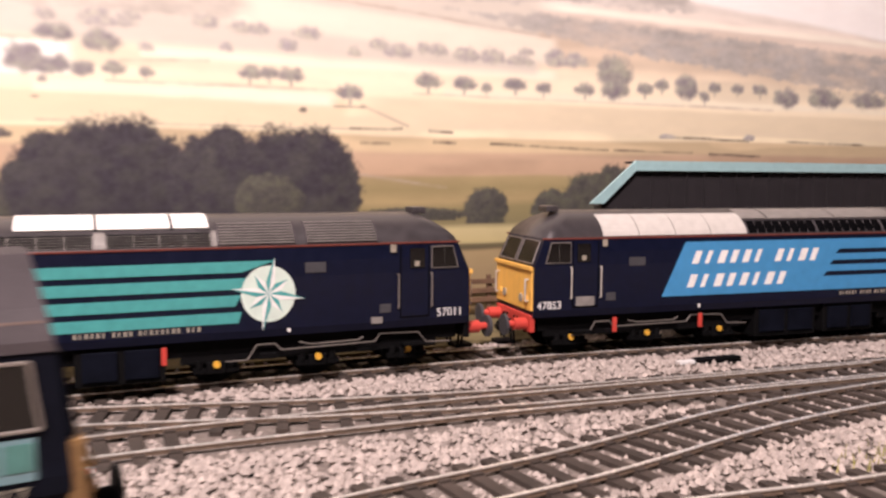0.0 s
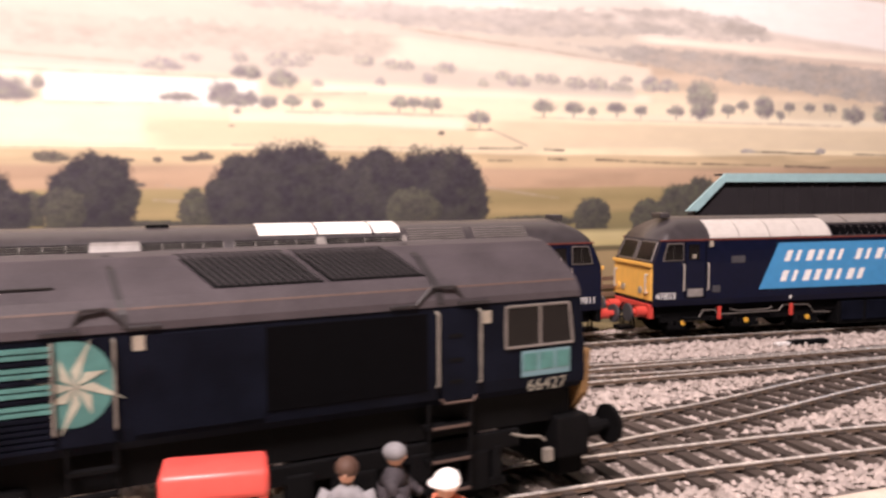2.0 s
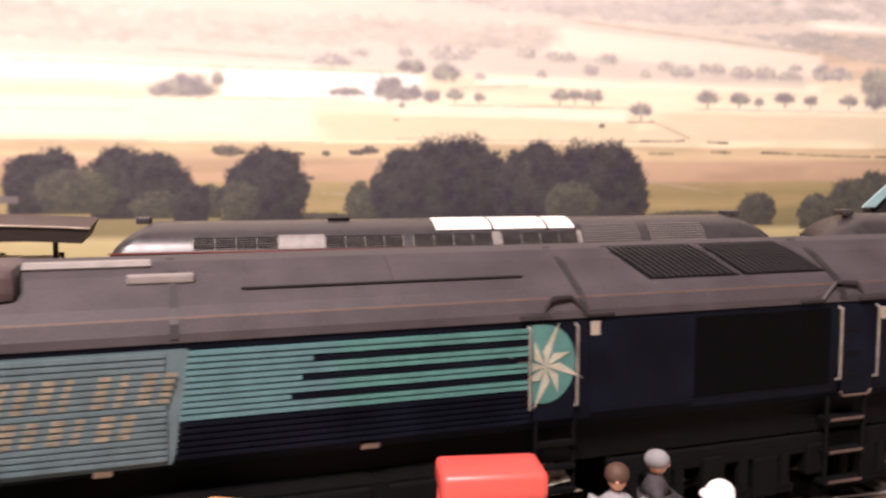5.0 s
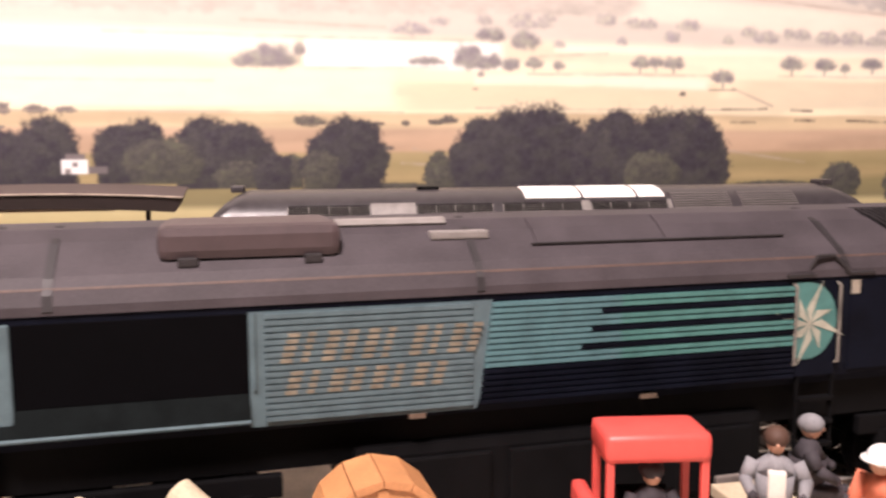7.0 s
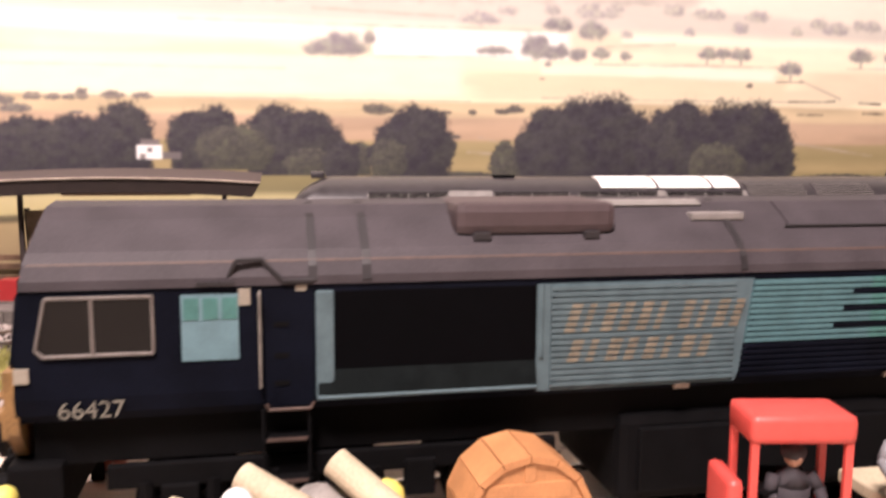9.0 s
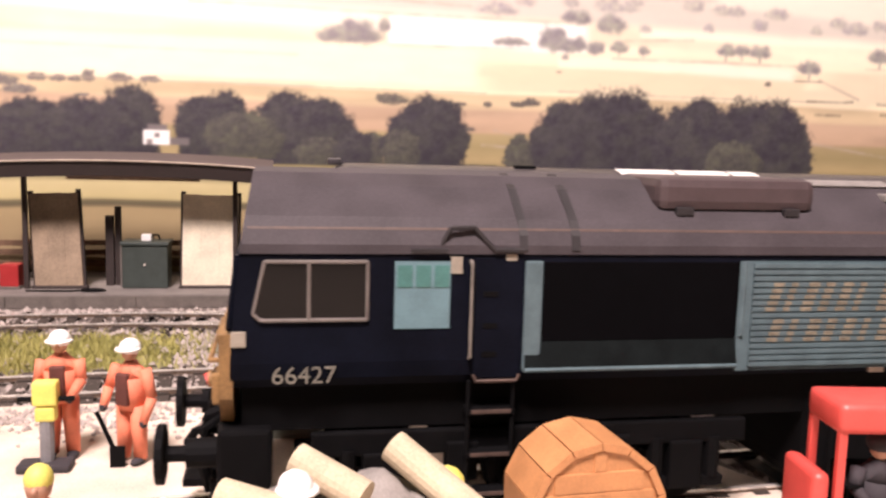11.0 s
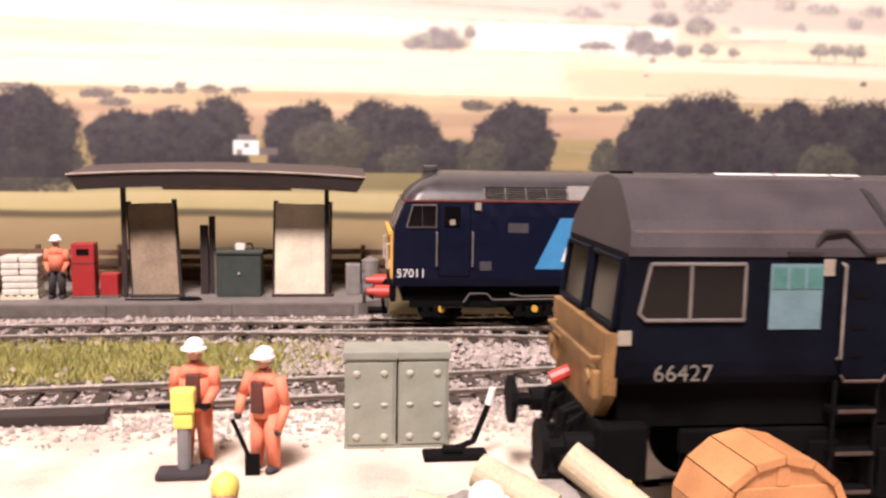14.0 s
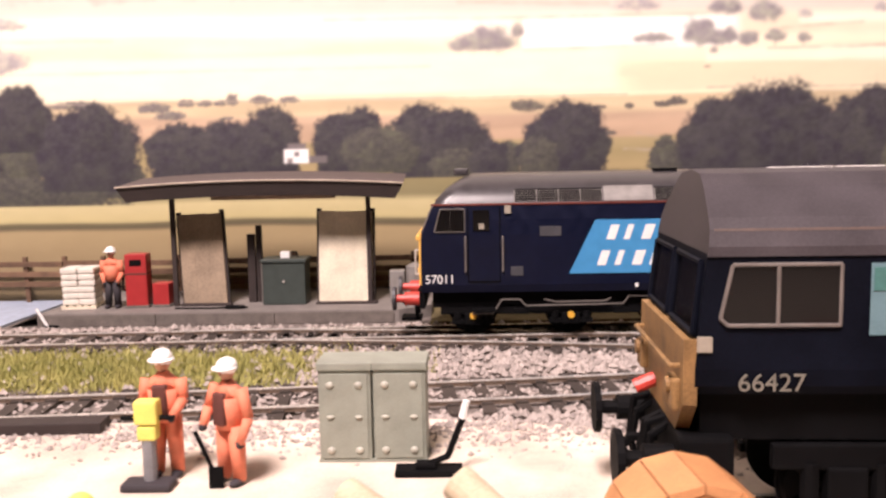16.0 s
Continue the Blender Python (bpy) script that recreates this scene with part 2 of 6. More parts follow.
M = 1 / U  # one metre in layout units
bm = bmesh.new()
box(bm, -0.9 * M, 1.1 * M, -0.22 * M, 0.46 * M, -18, 2.0)
structure("ground", bm, BALLAST_BASE, "grey ballasted baseboard of a model railway", "ground")
bm = bmesh.new()
box(bm, -2.2 * M, 2.4 * M, -2.2 * M, 1.2 * M, -0.95 * M, -0.93 * M)
structure("floor", bm, CARPET, "brown carpeted room floor", "floor")
bm = bmesh.new()
box(bm, -2.2 * M, 2.4 * M, -2.2 * M, 1.2 * M, 1.50 * M, 1.54 * M)
structure("ceiling", bm, WALLP, "plain cream room ceiling", "ceiling")
for nm, (x0, x1, y0, y1) in {"wall_north": (-2.2, 2.4, 1.2, 1.26), "wall_south": (-2.2, 2.4, -2.26, -2.2),
                             "wall_west": (-2.26, -2.2, -2.2, 1.2), "wall_east": (2.4, 2.46, -2.2, 1.2)}.items():
    bm = bmesh.new()
    box(bm, x0 * M, x1 * M, y0 * M, y1 * M, -0.93 * M, 1.5 * M)
    structure(nm, bm, WALLP, "plain cream room wall", "wall")

# sandy yard in front of the running lines
bm = bmesh.new()
edge = [(-600, 196), (-300, 199), (-200, 203), (-120, 206), (-60, 207), (-20, 200), (10, 178), (40, 124), (120, 119), (700, 112), (700, -200), (-600, -200)]
top = [bm.verts.new((x, y, 3.6)) for x, y in edge]
bm.faces.new(top)
r = bmesh.ops.extrude_face_region(bm, geom=bm.faces[:])
bmesh.ops.translate(bm, vec=(0, 0, -1.5), verts=[v for v in r["geom"] if isinstance(v, bmesh.types.BMVert)])
structure("yard", bm, SAND, "pale sandy yard beside the sidings", "ground")


# printed landscape behind the layout: one flat board whose print is laid down as a fine grid of colours
GX0, GX1, GZ1, GRID = -420.0, 640.0, 190.0, 0.62
gx = np.arange(GX0, GX1 + GRID, GRID)
gz = np.arange(-6.0, GZ1 + GRID, GRID)
PX, PZZ = np.meshgrid(gx, gz)


def cloud(x, z, sx, sz, seed, octaves=4):
    """Smooth noise from -1 to 1 on stretched lattices."""
    rng = np.random.default_rng(seed)
    total, amp, norm = 0.0, 1.0, 0.0
    for _ in range(octaves):
        tab = rng.uniform(-1, 1, (64, 64))
        u, v = x / sx + 500.3, z / sz + 500.7
        i, j = np.floor(u).astype(int), np.floor(v).astype(int)
        f, g = u - i, v - j
        f, g = f * f * (3 - 2 * f), g * g * (3 - 2 * g)
        i0, i1, j0, j1 = i % 64, (i + 1) % 64, j % 64, (j + 1) % 64
        total = total + amp * ((tab[j0, i0] * (1 - f) + tab[j0, i1] * f) * (1 - g) + (tab[j1, i0] * (1 - f) + tab[j1, i1] * f) * g)
        norm += amp
        amp, sx, sz = amp * 0.55, sx / 2.1, sz / 2.1
    return total / norm


def lay_fields():
    z = PZZ + 2.2 * cloud(PX, PZZ, 120, 60, 1) + 0.012 * (PX - 100) * np.clip((PZZ - 92) / 40, 0, 1)
    stops = np.array([(-20, 0.24, 0.18, 0.10), (18, 0.30, 0.23, 0.13), (34, 0.36, 0.28, 0.15), (35.5, 0.12, 0.10, 0.06), (37.5, 0.14, 0.12, 0.07), (38.6, 0.50, 0.43, 0.22),
                      (45.5, 0.55, 0.48, 0.26), (48.5, 0.24, 0.21, 0.11), (56, 0.28, 0.24, 0.12), (60, 0.42, 0.33, 0.17), (66, 0.34, 0.28, 0.14), (71.5, 0.40, 0.32, 0.17)])
    more = np.array([(73.0, 0.52, 0.37, 0.25), (82.5, 0.55, 0.40, 0.28), (84.5, 0.66, 0.53, 0.34), (90.0, 0.62, 0.50, 0.32), (91.5, 0.88, 0.78, 0.56), (104, 0.84, 0.74, 0.54),
                     (114, 0.88, 0.79, 0.60), (124, 0.86, 0.76, 0.58), (132, 0.76, 0.64, 0.49), (142, 0.66, 0.55, 0.43), (152, 0.74, 0.64, 0.54), (165, 0.86, 0.80, 0.72), (200, 0.92, 0.90, 0.86)])
    stops = np.vstack([stops, more])
    c = np.stack([np.interp(z, stops[:, 0], stops[:, k]) for k in (1, 2, 3)], 2)
    patch = cloud(PX + 25 * cloud(PX, PZZ, 60, 30, 2), PZZ, 75, 9, 3, 2)
    step = np.clip(patch * 6, -1, 1) * np.clip((PZZ - 58) / 20, 0, 1)
    c *= (1 + 0.09 * step + 0.05 * cloud(PX, PZZ, 9, 3, 4))[:, :, None]
    return c


PRINT = lay_fields()


def smooth(a, lo, hi):
    t = np.clip((a - lo) / (hi - lo), 0, 1)
    return t * t * (3 - 2 * t)


def lay(x0, z0, x1, z1, mask, colour):
    sl = np.s_[np.searchsorted(gz, z0):np.searchsorted(gz, z1), np.searchsorted(gx, x0):np.searchsorted(gx, x1)]
    m = mask(PX[sl], PZZ[sl])[:, :, None]
    PRINT[sl] = PRINT[sl] * (1 - m) + colour(PX[sl], PZZ[sl]) * m


def field(x0, z0, x1, z1, tone, slope=0.0, soft=1.0, side=1.0):
    """A pale or dark patch of field with soft edges, its top leaning by slope."""
    def mask(x, z):
        zz = z - slope * (x - x0) + 0.8 * cloud(x, z, 30, 12, 11)
        return smooth(zz, z0 - soft, z0 + soft) * (1 - smooth(zz, z1 - soft, z1 + soft)) * smooth(x, x0 - side, x0 + side) * (1 - smooth(x, x1 - 6, x1 + 1))
    lay(x0 - 60, z0 - 30, x1 + 40, z1 + 30, mask, lambda x, z: np.array(tone)[None, None, :] * (1 + 0.05 * cloud(x, z, 14, 4, 12))[:, :, None])


DARK, MIDG = (0.064, 0.059, 0.066), (0.096, 0.093, 0.080)
FAR, MIST = (0.37, 0.35, 0.335), (0.56, 0.525, 0.49)


def tree(x0, z0, x1, z1, tone, lit=0.6, trunk=0.0, ragged=0.16, seed=None):
    """A printed tree: a rounded crown of leaf clumps, lighter where the light falls from the upper left."""
    sd = int(abs(x0) * 13 + z1 * 7) if seed is None else seed
    rng = random.Random(sd)
    w, h = x1 - x0, z1 - z0
    foot = z0 + trunk * h
    hh = z1 - foot
    near = tone in (DARK, MIDG)
    lobes = [(rng.uniform(-0.04, 0.04), 0.50, 0.47), (-0.2, 0.40, 0.30), (0.2, 0.40, 0.30)]
    lobes += [(rng.uniform(-0.34, 0.34), rng.uniform(0.3, 0.7), rng.uniform(0.14, 0.24)) for _ in range(4)]
    k = max(0.9, min(w, hh) * (0.13 if near else 0.24))

    def crown(x, z):
        u, v = (x - (x0 + x1) / 2) / w, (z - foot) / hh
        u = u + 0.03 * cloud(x, z, k * 3, k * 3, sd + 1, 2)
        f = np.full(x.shape, -9.0)
        for p, q, r in lobes:
            f = np.maximum(f, 1 - np.sqrt((u - p) ** 2 + (v - q) ** 2) / r)
        if near:
            f = np.maximum(f, np.minimum(0.43 - np.abs(u), 0.34 - v) * 3)
            f = np.where(v < 0, -9.0, f)
        return f + (ragged if near else 2 * ragged) * cloud(x, z, k, k, sd + 2, 3) + 0.07 * cloud(x, z, 1.4, 1.3, sd + 3, 1)

    def mask(x, z):
        m = smooth(crown(x, z), -0.04, 0.16 if near else 0.5)
        if trunk:
            m = np.maximum(m, 0.8 * smooth(0.045 * w + 0.15 - np.abs(x - (x0 + x1) / 2), 0, 0.4) * ((z > z0) & (z < foot + 0.4 * hh)))
        return m

    def colour(x, z):
        v = np.clip((z - foot) / hh, 0, 1)
        u = (x - (x0 + x1) / 2) / w
        n = cloud(x, z, k * 1.1, k * 0.8, sd + 5, 4)
        n2 = cloud(x, z, max(0.9, k * 0.3), max(0.8, k * 0.26), sd + 9, 2)
        s = 0.74 + lit * (0.40 * v - 0.22 * u) + (0.42 * n + 0.26 * n2) * (0.5 + 0.5 * v)
        leaf = 1 + 0.16 * n[:, :, None] * np.array((0.5, 1.0, -0.7))
        return np.array(tone)[None, None, :] * np.clip(s, 0.5, 1.6)[:, :, None] * leaf

    lay(x0 - 2, z0 - 1, x1 + 2, z1 + 3, mask, colour)


def row(boxes, tone, lit=0.5, trunk=0.0):
    for x0, z0, x1, z1 in boxes:
        tree(x0, z0, x1, z1, tone, lit, trunk)


def line(x, pts):
    return np.interp(x, [p[0] for p in pts], [p[1] for p in pts])


def wood(x0, x1, high, low, tone, size, seed):
    """A hazy wood on a slope: one ragged canopy, mottled by the light on its crowns."""
    def mask(x, z):
        n = size * 0.5 * cloud(x, z, size, size * 0.7, seed, 3)
        m = smooth(line(x, high) - z + n, -0.4, 1.4) * smooth(z - line(x, low) + n, -0.4, 1.4)
        return m * smooth(x, x0, x0 + 14) * (1 - smooth(x, x1 - 14, x1)) * np.clip(0.86 + 0.7 * cloud(x, z, size * 3, size, seed + 1, 3), 0.25, 1)

    def colour(x, z):
        n = 0.20 * cloud(x, z, size * 0.9, size * 0.45, seed + 2, 4) + 0.12 * cloud(x, z, size * 5, size * 2, seed + 3, 2)
        return np.array(tone)[None, None, :] * (1 + n)[:, :, None]

    lay(x0, min(p[1] for p in low) - 8, x1, max(p[1] for p in high) + 8, mask, colour)


def patch(x0, z0, x1, z1, tone):
    """A small sharp-edged part of the print, such as a cottage wall."""
    def mask(x, z):
        return smooth(np.minimum(np.minimum(x - x0, x1 - x), np.minimum(z - z0, z1 - z)), -0.25, 0.35)
    lay(x0 - 1, z0 - 1, x1 + 1, z1 + 1, mask, lambda x, z: np.broadcast_to(np.array(tone), x.shape + (3,)))


# fields
field(-20, 111, 76, 123.8, (0.97, 0.95, 0.87))
field(-420, 91.5, 24, 109, (0.95, 0.88, 0.66), 0.004, 1.0)
field(26, 91.5, 190, 104, (0.80, 0.69, 0.49), 0.01, 1.2, 10)
field(-420, 124.5, -20, 140, (0.96, 0.90, 0.74), -0.02)
field(-60, 125, 22, 130.5, (0.95, 0.89, 0.74), -0.012)
field(60, 104, 150, 109, (0.94, 0.87, 0.68))
field(128, 103.5, 184, 109.0, (0.92, 0.865, 0.71), -0.02, 1.5, 20)
field(100, 119.5, 300, 124, (0.95, 0.89, 0.72), 0.002)
field(200, 94.5, 640, 107.5, (0.80, 0.70, 0.51), 0.0, 1.0, 12)
field(236, 109.5, 640, 113, (0.93, 0.86, 0.68), 0.004)
# hazy hill: pale slope, two woods and the bright strip between them
field(-420, 131, 290, 170, (0.67, 0.625, 0.545), -0.012, 3.0, 30)
field(120, 137, 300, 150, (0.83, 0.77, 0.65), -0.055, 2.0, 30)
field(292, 154, 640, 157.5, (0.95, 0.90, 0.78), -0.012, 0.9, 12)
field(330, 170, 640, 200, (0.97, 0.96, 0.93), -0.07, 1.6, 30)
wood(60, 392, [(60, 164), (156, 165), (295, 173), (325, 175), (361, 173), (390, 165)], [(60, 158), (156, 154), (218, 152.5), (292, 157.5), (390, 160)], (0.53, 0.505, 0.47), 5.0, 4100)
wood(225, 640, [(225, 152), (262, 150), (295, 152.5), (361, 150.5), (462, 148), (640, 142)], [(225, 151), (249, 149), (295, 141), (351, 134.5), (463, 126), (640, 118)], (0.45, 0.43, 0.405), 4.2, 4400)
wood(-420, 150, [(-420, 152), (150, 150)], [(-420, 136), (-60, 134), (150, 138)], (0.58, 0.54, 0.475), 6.0, 4700)
# trees on the far slope, hazier the farther up
row(((156, 124.6, 166, 132), (188, 123.8, 195, 130.8), (198, 128, 209, 135.5), (205, 124.8, 220.5, 133.5), (222, 127.5, 229, 135), (227, 127, 239, 134.8), (240, 125, 256, 134.4),
     (255, 124.8, 270, 134.6), (269, 125, 287, 132.6), (276, 130.7, 286, 135.7), (290, 125.3, 305, 136.7), (300, 125.4, 318, 135.8), (145, 130.7, 154, 137.8), (162, 130.6, 178, 137.8)), MIST)
row(((75.4, 131.5, 89, 139), (91, 132.4, 101.5, 139), (60, 131, 69.5, 137), (37.5, 130.6, 49.6, 136), (18.6, 125.3, 40.6, 133.4), (119.6, 131.5, 132.6, 140), (134.5, 131, 148, 138), (131.5, 122.7, 138, 128.7),
     (98.6, 121, 106, 126.3), (76, 130, 100, 135)), MIST)
row(((220, 110, 236, 121), (240, 110.5, 254, 119.7), (255, 110.6, 262.6, 117.3), (267, 111.5, 283, 120.8), (286, 110.8, 296, 119.3), (309, 110.9, 322.7, 120), (347, 113, 360, 122), (359, 115.7, 370, 124.6),
     (390, 111, 398, 119.6), (396, 116, 406, 125), (412, 116.4, 422, 124.3), (428, 116, 440.6, 125), (182, 103.2, 197, 113.5), (156, 110, 169, 119.6), (148, 111, 158, 119.3), (139, 110, 150, 119.5)), FAR, 0.5, 0.16)
row(((321.5, 117, 348, 136), (323.5, 111, 345, 125), (372, 111.3, 389.6, 130), (443, 110.4, 465, 125), (470, 111, 500, 128), (505, 112, 540, 126)), FAR, 0.6)
row(((76.9, 118.9, 93.4, 131.3), (59.3, 123, 77, 131.8), (48.3, 109.7, 64.8, 124.7), (54, 109.6, 72, 119), (62.3, 110.5, 75, 120), (73.2, 109.4, 83.5, 117.8), (61.3, 107, 65.4, 111)), FAR, 0.6)
row(((84.4, 110, 95, 118.2), (98.9, 109.9, 105.6, 116.5), (-25.4, 113.5, -18.2, 123.4)), FAR, 0.5, 0.12)
row(((-54, 109, -30, 119.5), (-44, 109, -22, 122.8), (26.6, 112, 46.6, 117.4)), FAR, 0.6)
row(((-271, 103, -237, 117.7), (-260, 122.5, -237, 129.8)), MIST)
# thorn trees and bushes along the field edge
row(((-25.9, 83.3, -8.9, 90.0), (10, 84, 17.4, 86.6), (24.4, 84, 29.2, 87.2), (37, 84.4, 45, 88), (42, 84.6, 52.4, 90), (14.3, 72.7, 21.7, 75.3), (165.6, 99, 170, 102), (59, 101, 62, 102.6)), (0.17, 0.15, 0.135))
row(((-191.8, 85.3, -175.5, 92), (-184.7, 82.5, -168, 87.7), (-173.6, 88, -164, 93), (-165, 88.2, -156.7, 92.4), (-157.4, 88.3, -151, 92), (-152, 88.4, -144.8, 95), (-141.8, 89, -129, 94), (-128.7, 89.3, -117.5, 93.2),
     (-155.4, 82.6, -148, 84.4), (-232, 88, -205, 93)), (0.24, 0.215, 0.20))


# field boundaries
def boundary(x0, z0, x1, z1, wide, tone, strength=0.7):
    def mask(x, z):
        d = np.abs(z - z0 - (z1 - z0) * (x - x0) / (x1 - x0) - 0.5 * cloud(x, z, 40, 40, 31))
        return strength * (1 - smooth(d, wide * 0.4, wide)) * ((x >= x0) & (x <= x1)) * np.clip(0.75 + 0.8 * cloud(x, z, 6, 6, 32), 0, 1)
    lay(x0, min(z0, z1) - 4, x1, max(z0, z1) + 4, mask, lambda x, z: np.broadcast_to(np.array(tone), x.shape + (3,)))


for b in ((194, 72, 238, 66, 0.9), (195, 103.5, 218, 94.6, 0.9), (-20, 110.4, 48, 111.6, 0.7), (-107, 125, 60, 124.3, 0.8), (92, 117.6, 128, 119.5, 0.7), (86, 109.2, 186, 109.6, 0.8), (24, 67, 46, 65.5, 0.9), (30, 74, 50, 69, 0.8),
          (-330, 104, -60, 104.5, 0.5), (-330, 91, 26, 90.6, 0.6), (60, 92.5, 192, 92.6, 0.6), (145, 153, 295, 141, 0.9), (-48, 131.5, 18, 129.5, 0.8), (220, 109.8, 445, 110.2, 0.6), (-380, 120, -200, 118, 0.5), (-60, 62.5, -34, 61.5, 0.8)):
    boundary(*b, (0.45, 0.37, 0.29))
# dark hedges
for x0, z0, x1, z1, wide in ((261, 87.4, 331, 85.4, 0.9), (334, 85.4, 387, 84.7, 0.7), (398, 84.4, 436, 83.6, 0.9), (364, 92.8, 427, 92.2, 0.9), (455, 92.4, 520, 91.5, 0.9), (228, 92.7, 241, 92.3, 0.9),
                             (189, 92.6, 215, 93.3, 0.8), (194, 86.4, 209, 86.4, 0.9), (231, 87.6, 243, 87.3, 1.1), (182, 102.4, 197, 102.6, 0.6)):
    boundary(x0, z0, x1, z1, wide, (0.16, 0.125, 0.10), 0.95)
row(((422, 91.8, 432, 96.5), (362, 92, 376, 95)), MIST)
# near trees and scrub, the far ones first
row(((-270, 51, -234, 80.4), (-219, 53, -188, 67), (-20, 50, 60, 58), (-34.5, 56, -19.9, 72.4), (-420, 46, -180, 60), (190, 50, 250, 57), (340, 50, 420, 60)), MIDG, 0.7)
row(((-260, 70, -228, 102), (-300, 62, -250, 98), (-345, 60, -290, 100), (-400, 60, -335, 98), (-240, 52, -190, 92), (-218.6, 70, -202, 93)), DARK, 0.8)
row(((-189, 55, -150, 83.5), (-166, 55, -134, 84.5), (-147, 55, -117, 91), (-114, 58, -92, 86.5), (-104, 58, -80, 89.4), (-80, 56, -48, 90.8), (-66, 56, -32.5, 87.6)), DARK, 0.8)
row(((-101, 58, -64.7, 79.6), (-62.3, 56, -38.4, 69.2)), MIDG, 0.9)
row(((-44, 53, -26, 73.3), (-24, 53, 10, 85), (-18, 53, 20, 90.6)), DARK, 0.8)
row(((-22.5, 55, -4, 74), (35.9, 55, 50, 73.3), (34.7, 54, 56, 65.7)), MIDG, 0.8)
row(((46, 46, 100, 93), (52, 46, 121, 97.4), (108, 46, 140, 92), (119, 46, 150, 96), (132, 46, 180, 95.6), (150, 46, 197, 94.6)), DARK, 0.8)
row(((136, 50, 168, 73),), MIDG, 0.8)
row(((246, 48, 272.4, 67.2), (284.4, 46, 311.4, 66.3), (301.4, 46, 331.7, 75.5), (319, 46, 350, 79.5)), MIDG, 0.9)
# white cottage with a dark roof and a low wing
patch(-126.3, 63.0, -115.4, 69.4, (0.93, 0.91, 0.88))
patch(-124.6, 69.2, -116.2, 72.0, (0.19, 0.165, 0.165))
patch(-121.8, 66.0, -119.4, 68.3, (0.17, 0.145, 0.15))
patch(-125.0, 63.2, -122.4, 65.4, (0.22, 0.19, 0.18))
patch(-115.2, 63.0, -107.0, 66.4, (0.17, 0.15, 0.15))

# the print is soft, and softest in the hazy distance
for _ in range(3):
    wide = PRINT.copy()
    wide[1:-1, 1:-1] = (PRINT[:-2, 1:-1] + PRINT[2:, 1:-1] + PRINT[1:-1, :-2] + PRINT[1:-1, 2:] + 2 * PRINT[1:-1, 1:-1]) / 6
    k = np.clip(0.35 + (PZZ - 90) / 40, 0.35, 1)[:, :, None]
    PRINT = PRINT * (1 - k) + wide * k
nz, nx = PX.shape
co = np.stack([PX, np.full(PX.shape, 389.9), PZZ], 2).reshape(-1, 3) * U
idx = np.arange(nz * nx).reshape(nz, nx)
quads = np.stack([idx[:-1, :-1], idx[:-1, 1:], idx[1:, 1:], idx[1:, :-1]], 2).reshape(-1, 4)
me = bpy.data.meshes.new("backdrop")
me.vertices.add(len(co))
me.vertices.foreach_set("co", co.ravel())
me.loops.add(quads.size)
me.loops.foreach_set("vertex_index", quads.ravel())
me.polygons.add(len(quads))
me.polygons.foreach_set("loop_start", np.arange(len(quads)) * 4)
att = me.color_attributes.new("print", "FLOAT_COLOR", "POINT")
att.data.foreach_set("color", np.concatenate([np.clip(PRINT, 0, 0.97), np.ones((nz, nx, 1))], 2).reshape(-1).astype(np.float32))
me.update()
me.validate()
LANDSCAPE = bpy.data.materials.new("printed_landscape")
LANDSCAPE.use_nodes = True
_n, _l = LANDSCAPE.node_tree.nodes, LANDSCAPE.node_tree.links
_a = _n.new("ShaderNodeAttribute")
_a.attribute_name = "print"
_l.new(_a.outputs["Color"], _n["Principled BSDF"].inputs["Base Color"])
_n["Principled BSDF"].inputs["Roughness"].default_value = 0.65
_n["Principled BSDF"].inputs["Specular IOR Level"].default_value = 0.25
me.materials.append(LANDSCAPE)
backdrop = tagged(new("backdrop", me), "printed summer landscape of pale fields and trees on a board", "backdrop", kind="structure")
bm = bmesh.new()
box(bm, -0.9 * M, 1.1 * M, 390, 396, -10, 330)
structure("wall_backboard", bm, mat("pale_backboard", (0.80, 0.75, 0.66), 0.7, vary=0.06), "plain pale board behind the printed landscape", "board")


# ---- tracks ----
GAUGE = 8.75


def rail_mesh(bm, x, y, a, off, w, z0, z1):
    ring = []
    for px, py, t in zip(x, y, a):
        nx, ny = -math.sin(t), math.cos(t)
        ring.append([bm.verts.new((px + nx * (off + s * w), py + ny * (off + s * w), z)) for s, z in ((-1, z0), (1, z0), (1, z1), (-1, z1))])
    for p, q in zip(ring, ring[1:]):
        for i in range(4):
            bm.faces.new((p[i], p[(i + 1) % 4], q[(i + 1) % 4], q[i]))
    bm.faces.new(ring[0]), bm.faces.new(ring[-1][::-1])


SL = bpy.data.meshes.new("sleeper")
bm = bmesh.new()
box(bm, -1.75, 1.75, -16.5, 16.5, 1.6, 3.3)
box(bm, -1.5, 1.5, -10.6, -7.0, 3.3, 3.8)
box(bm, -1.5, 1.5, 7.0, 10.6, 3.3, 3.8)
bmesh.ops.scale(bm, vec=(U, U, U), verts=bm.verts[:])
bm.to_mesh(SL)
bm.free()
SL.materials.append(SLEEPER)
CENTRES = []


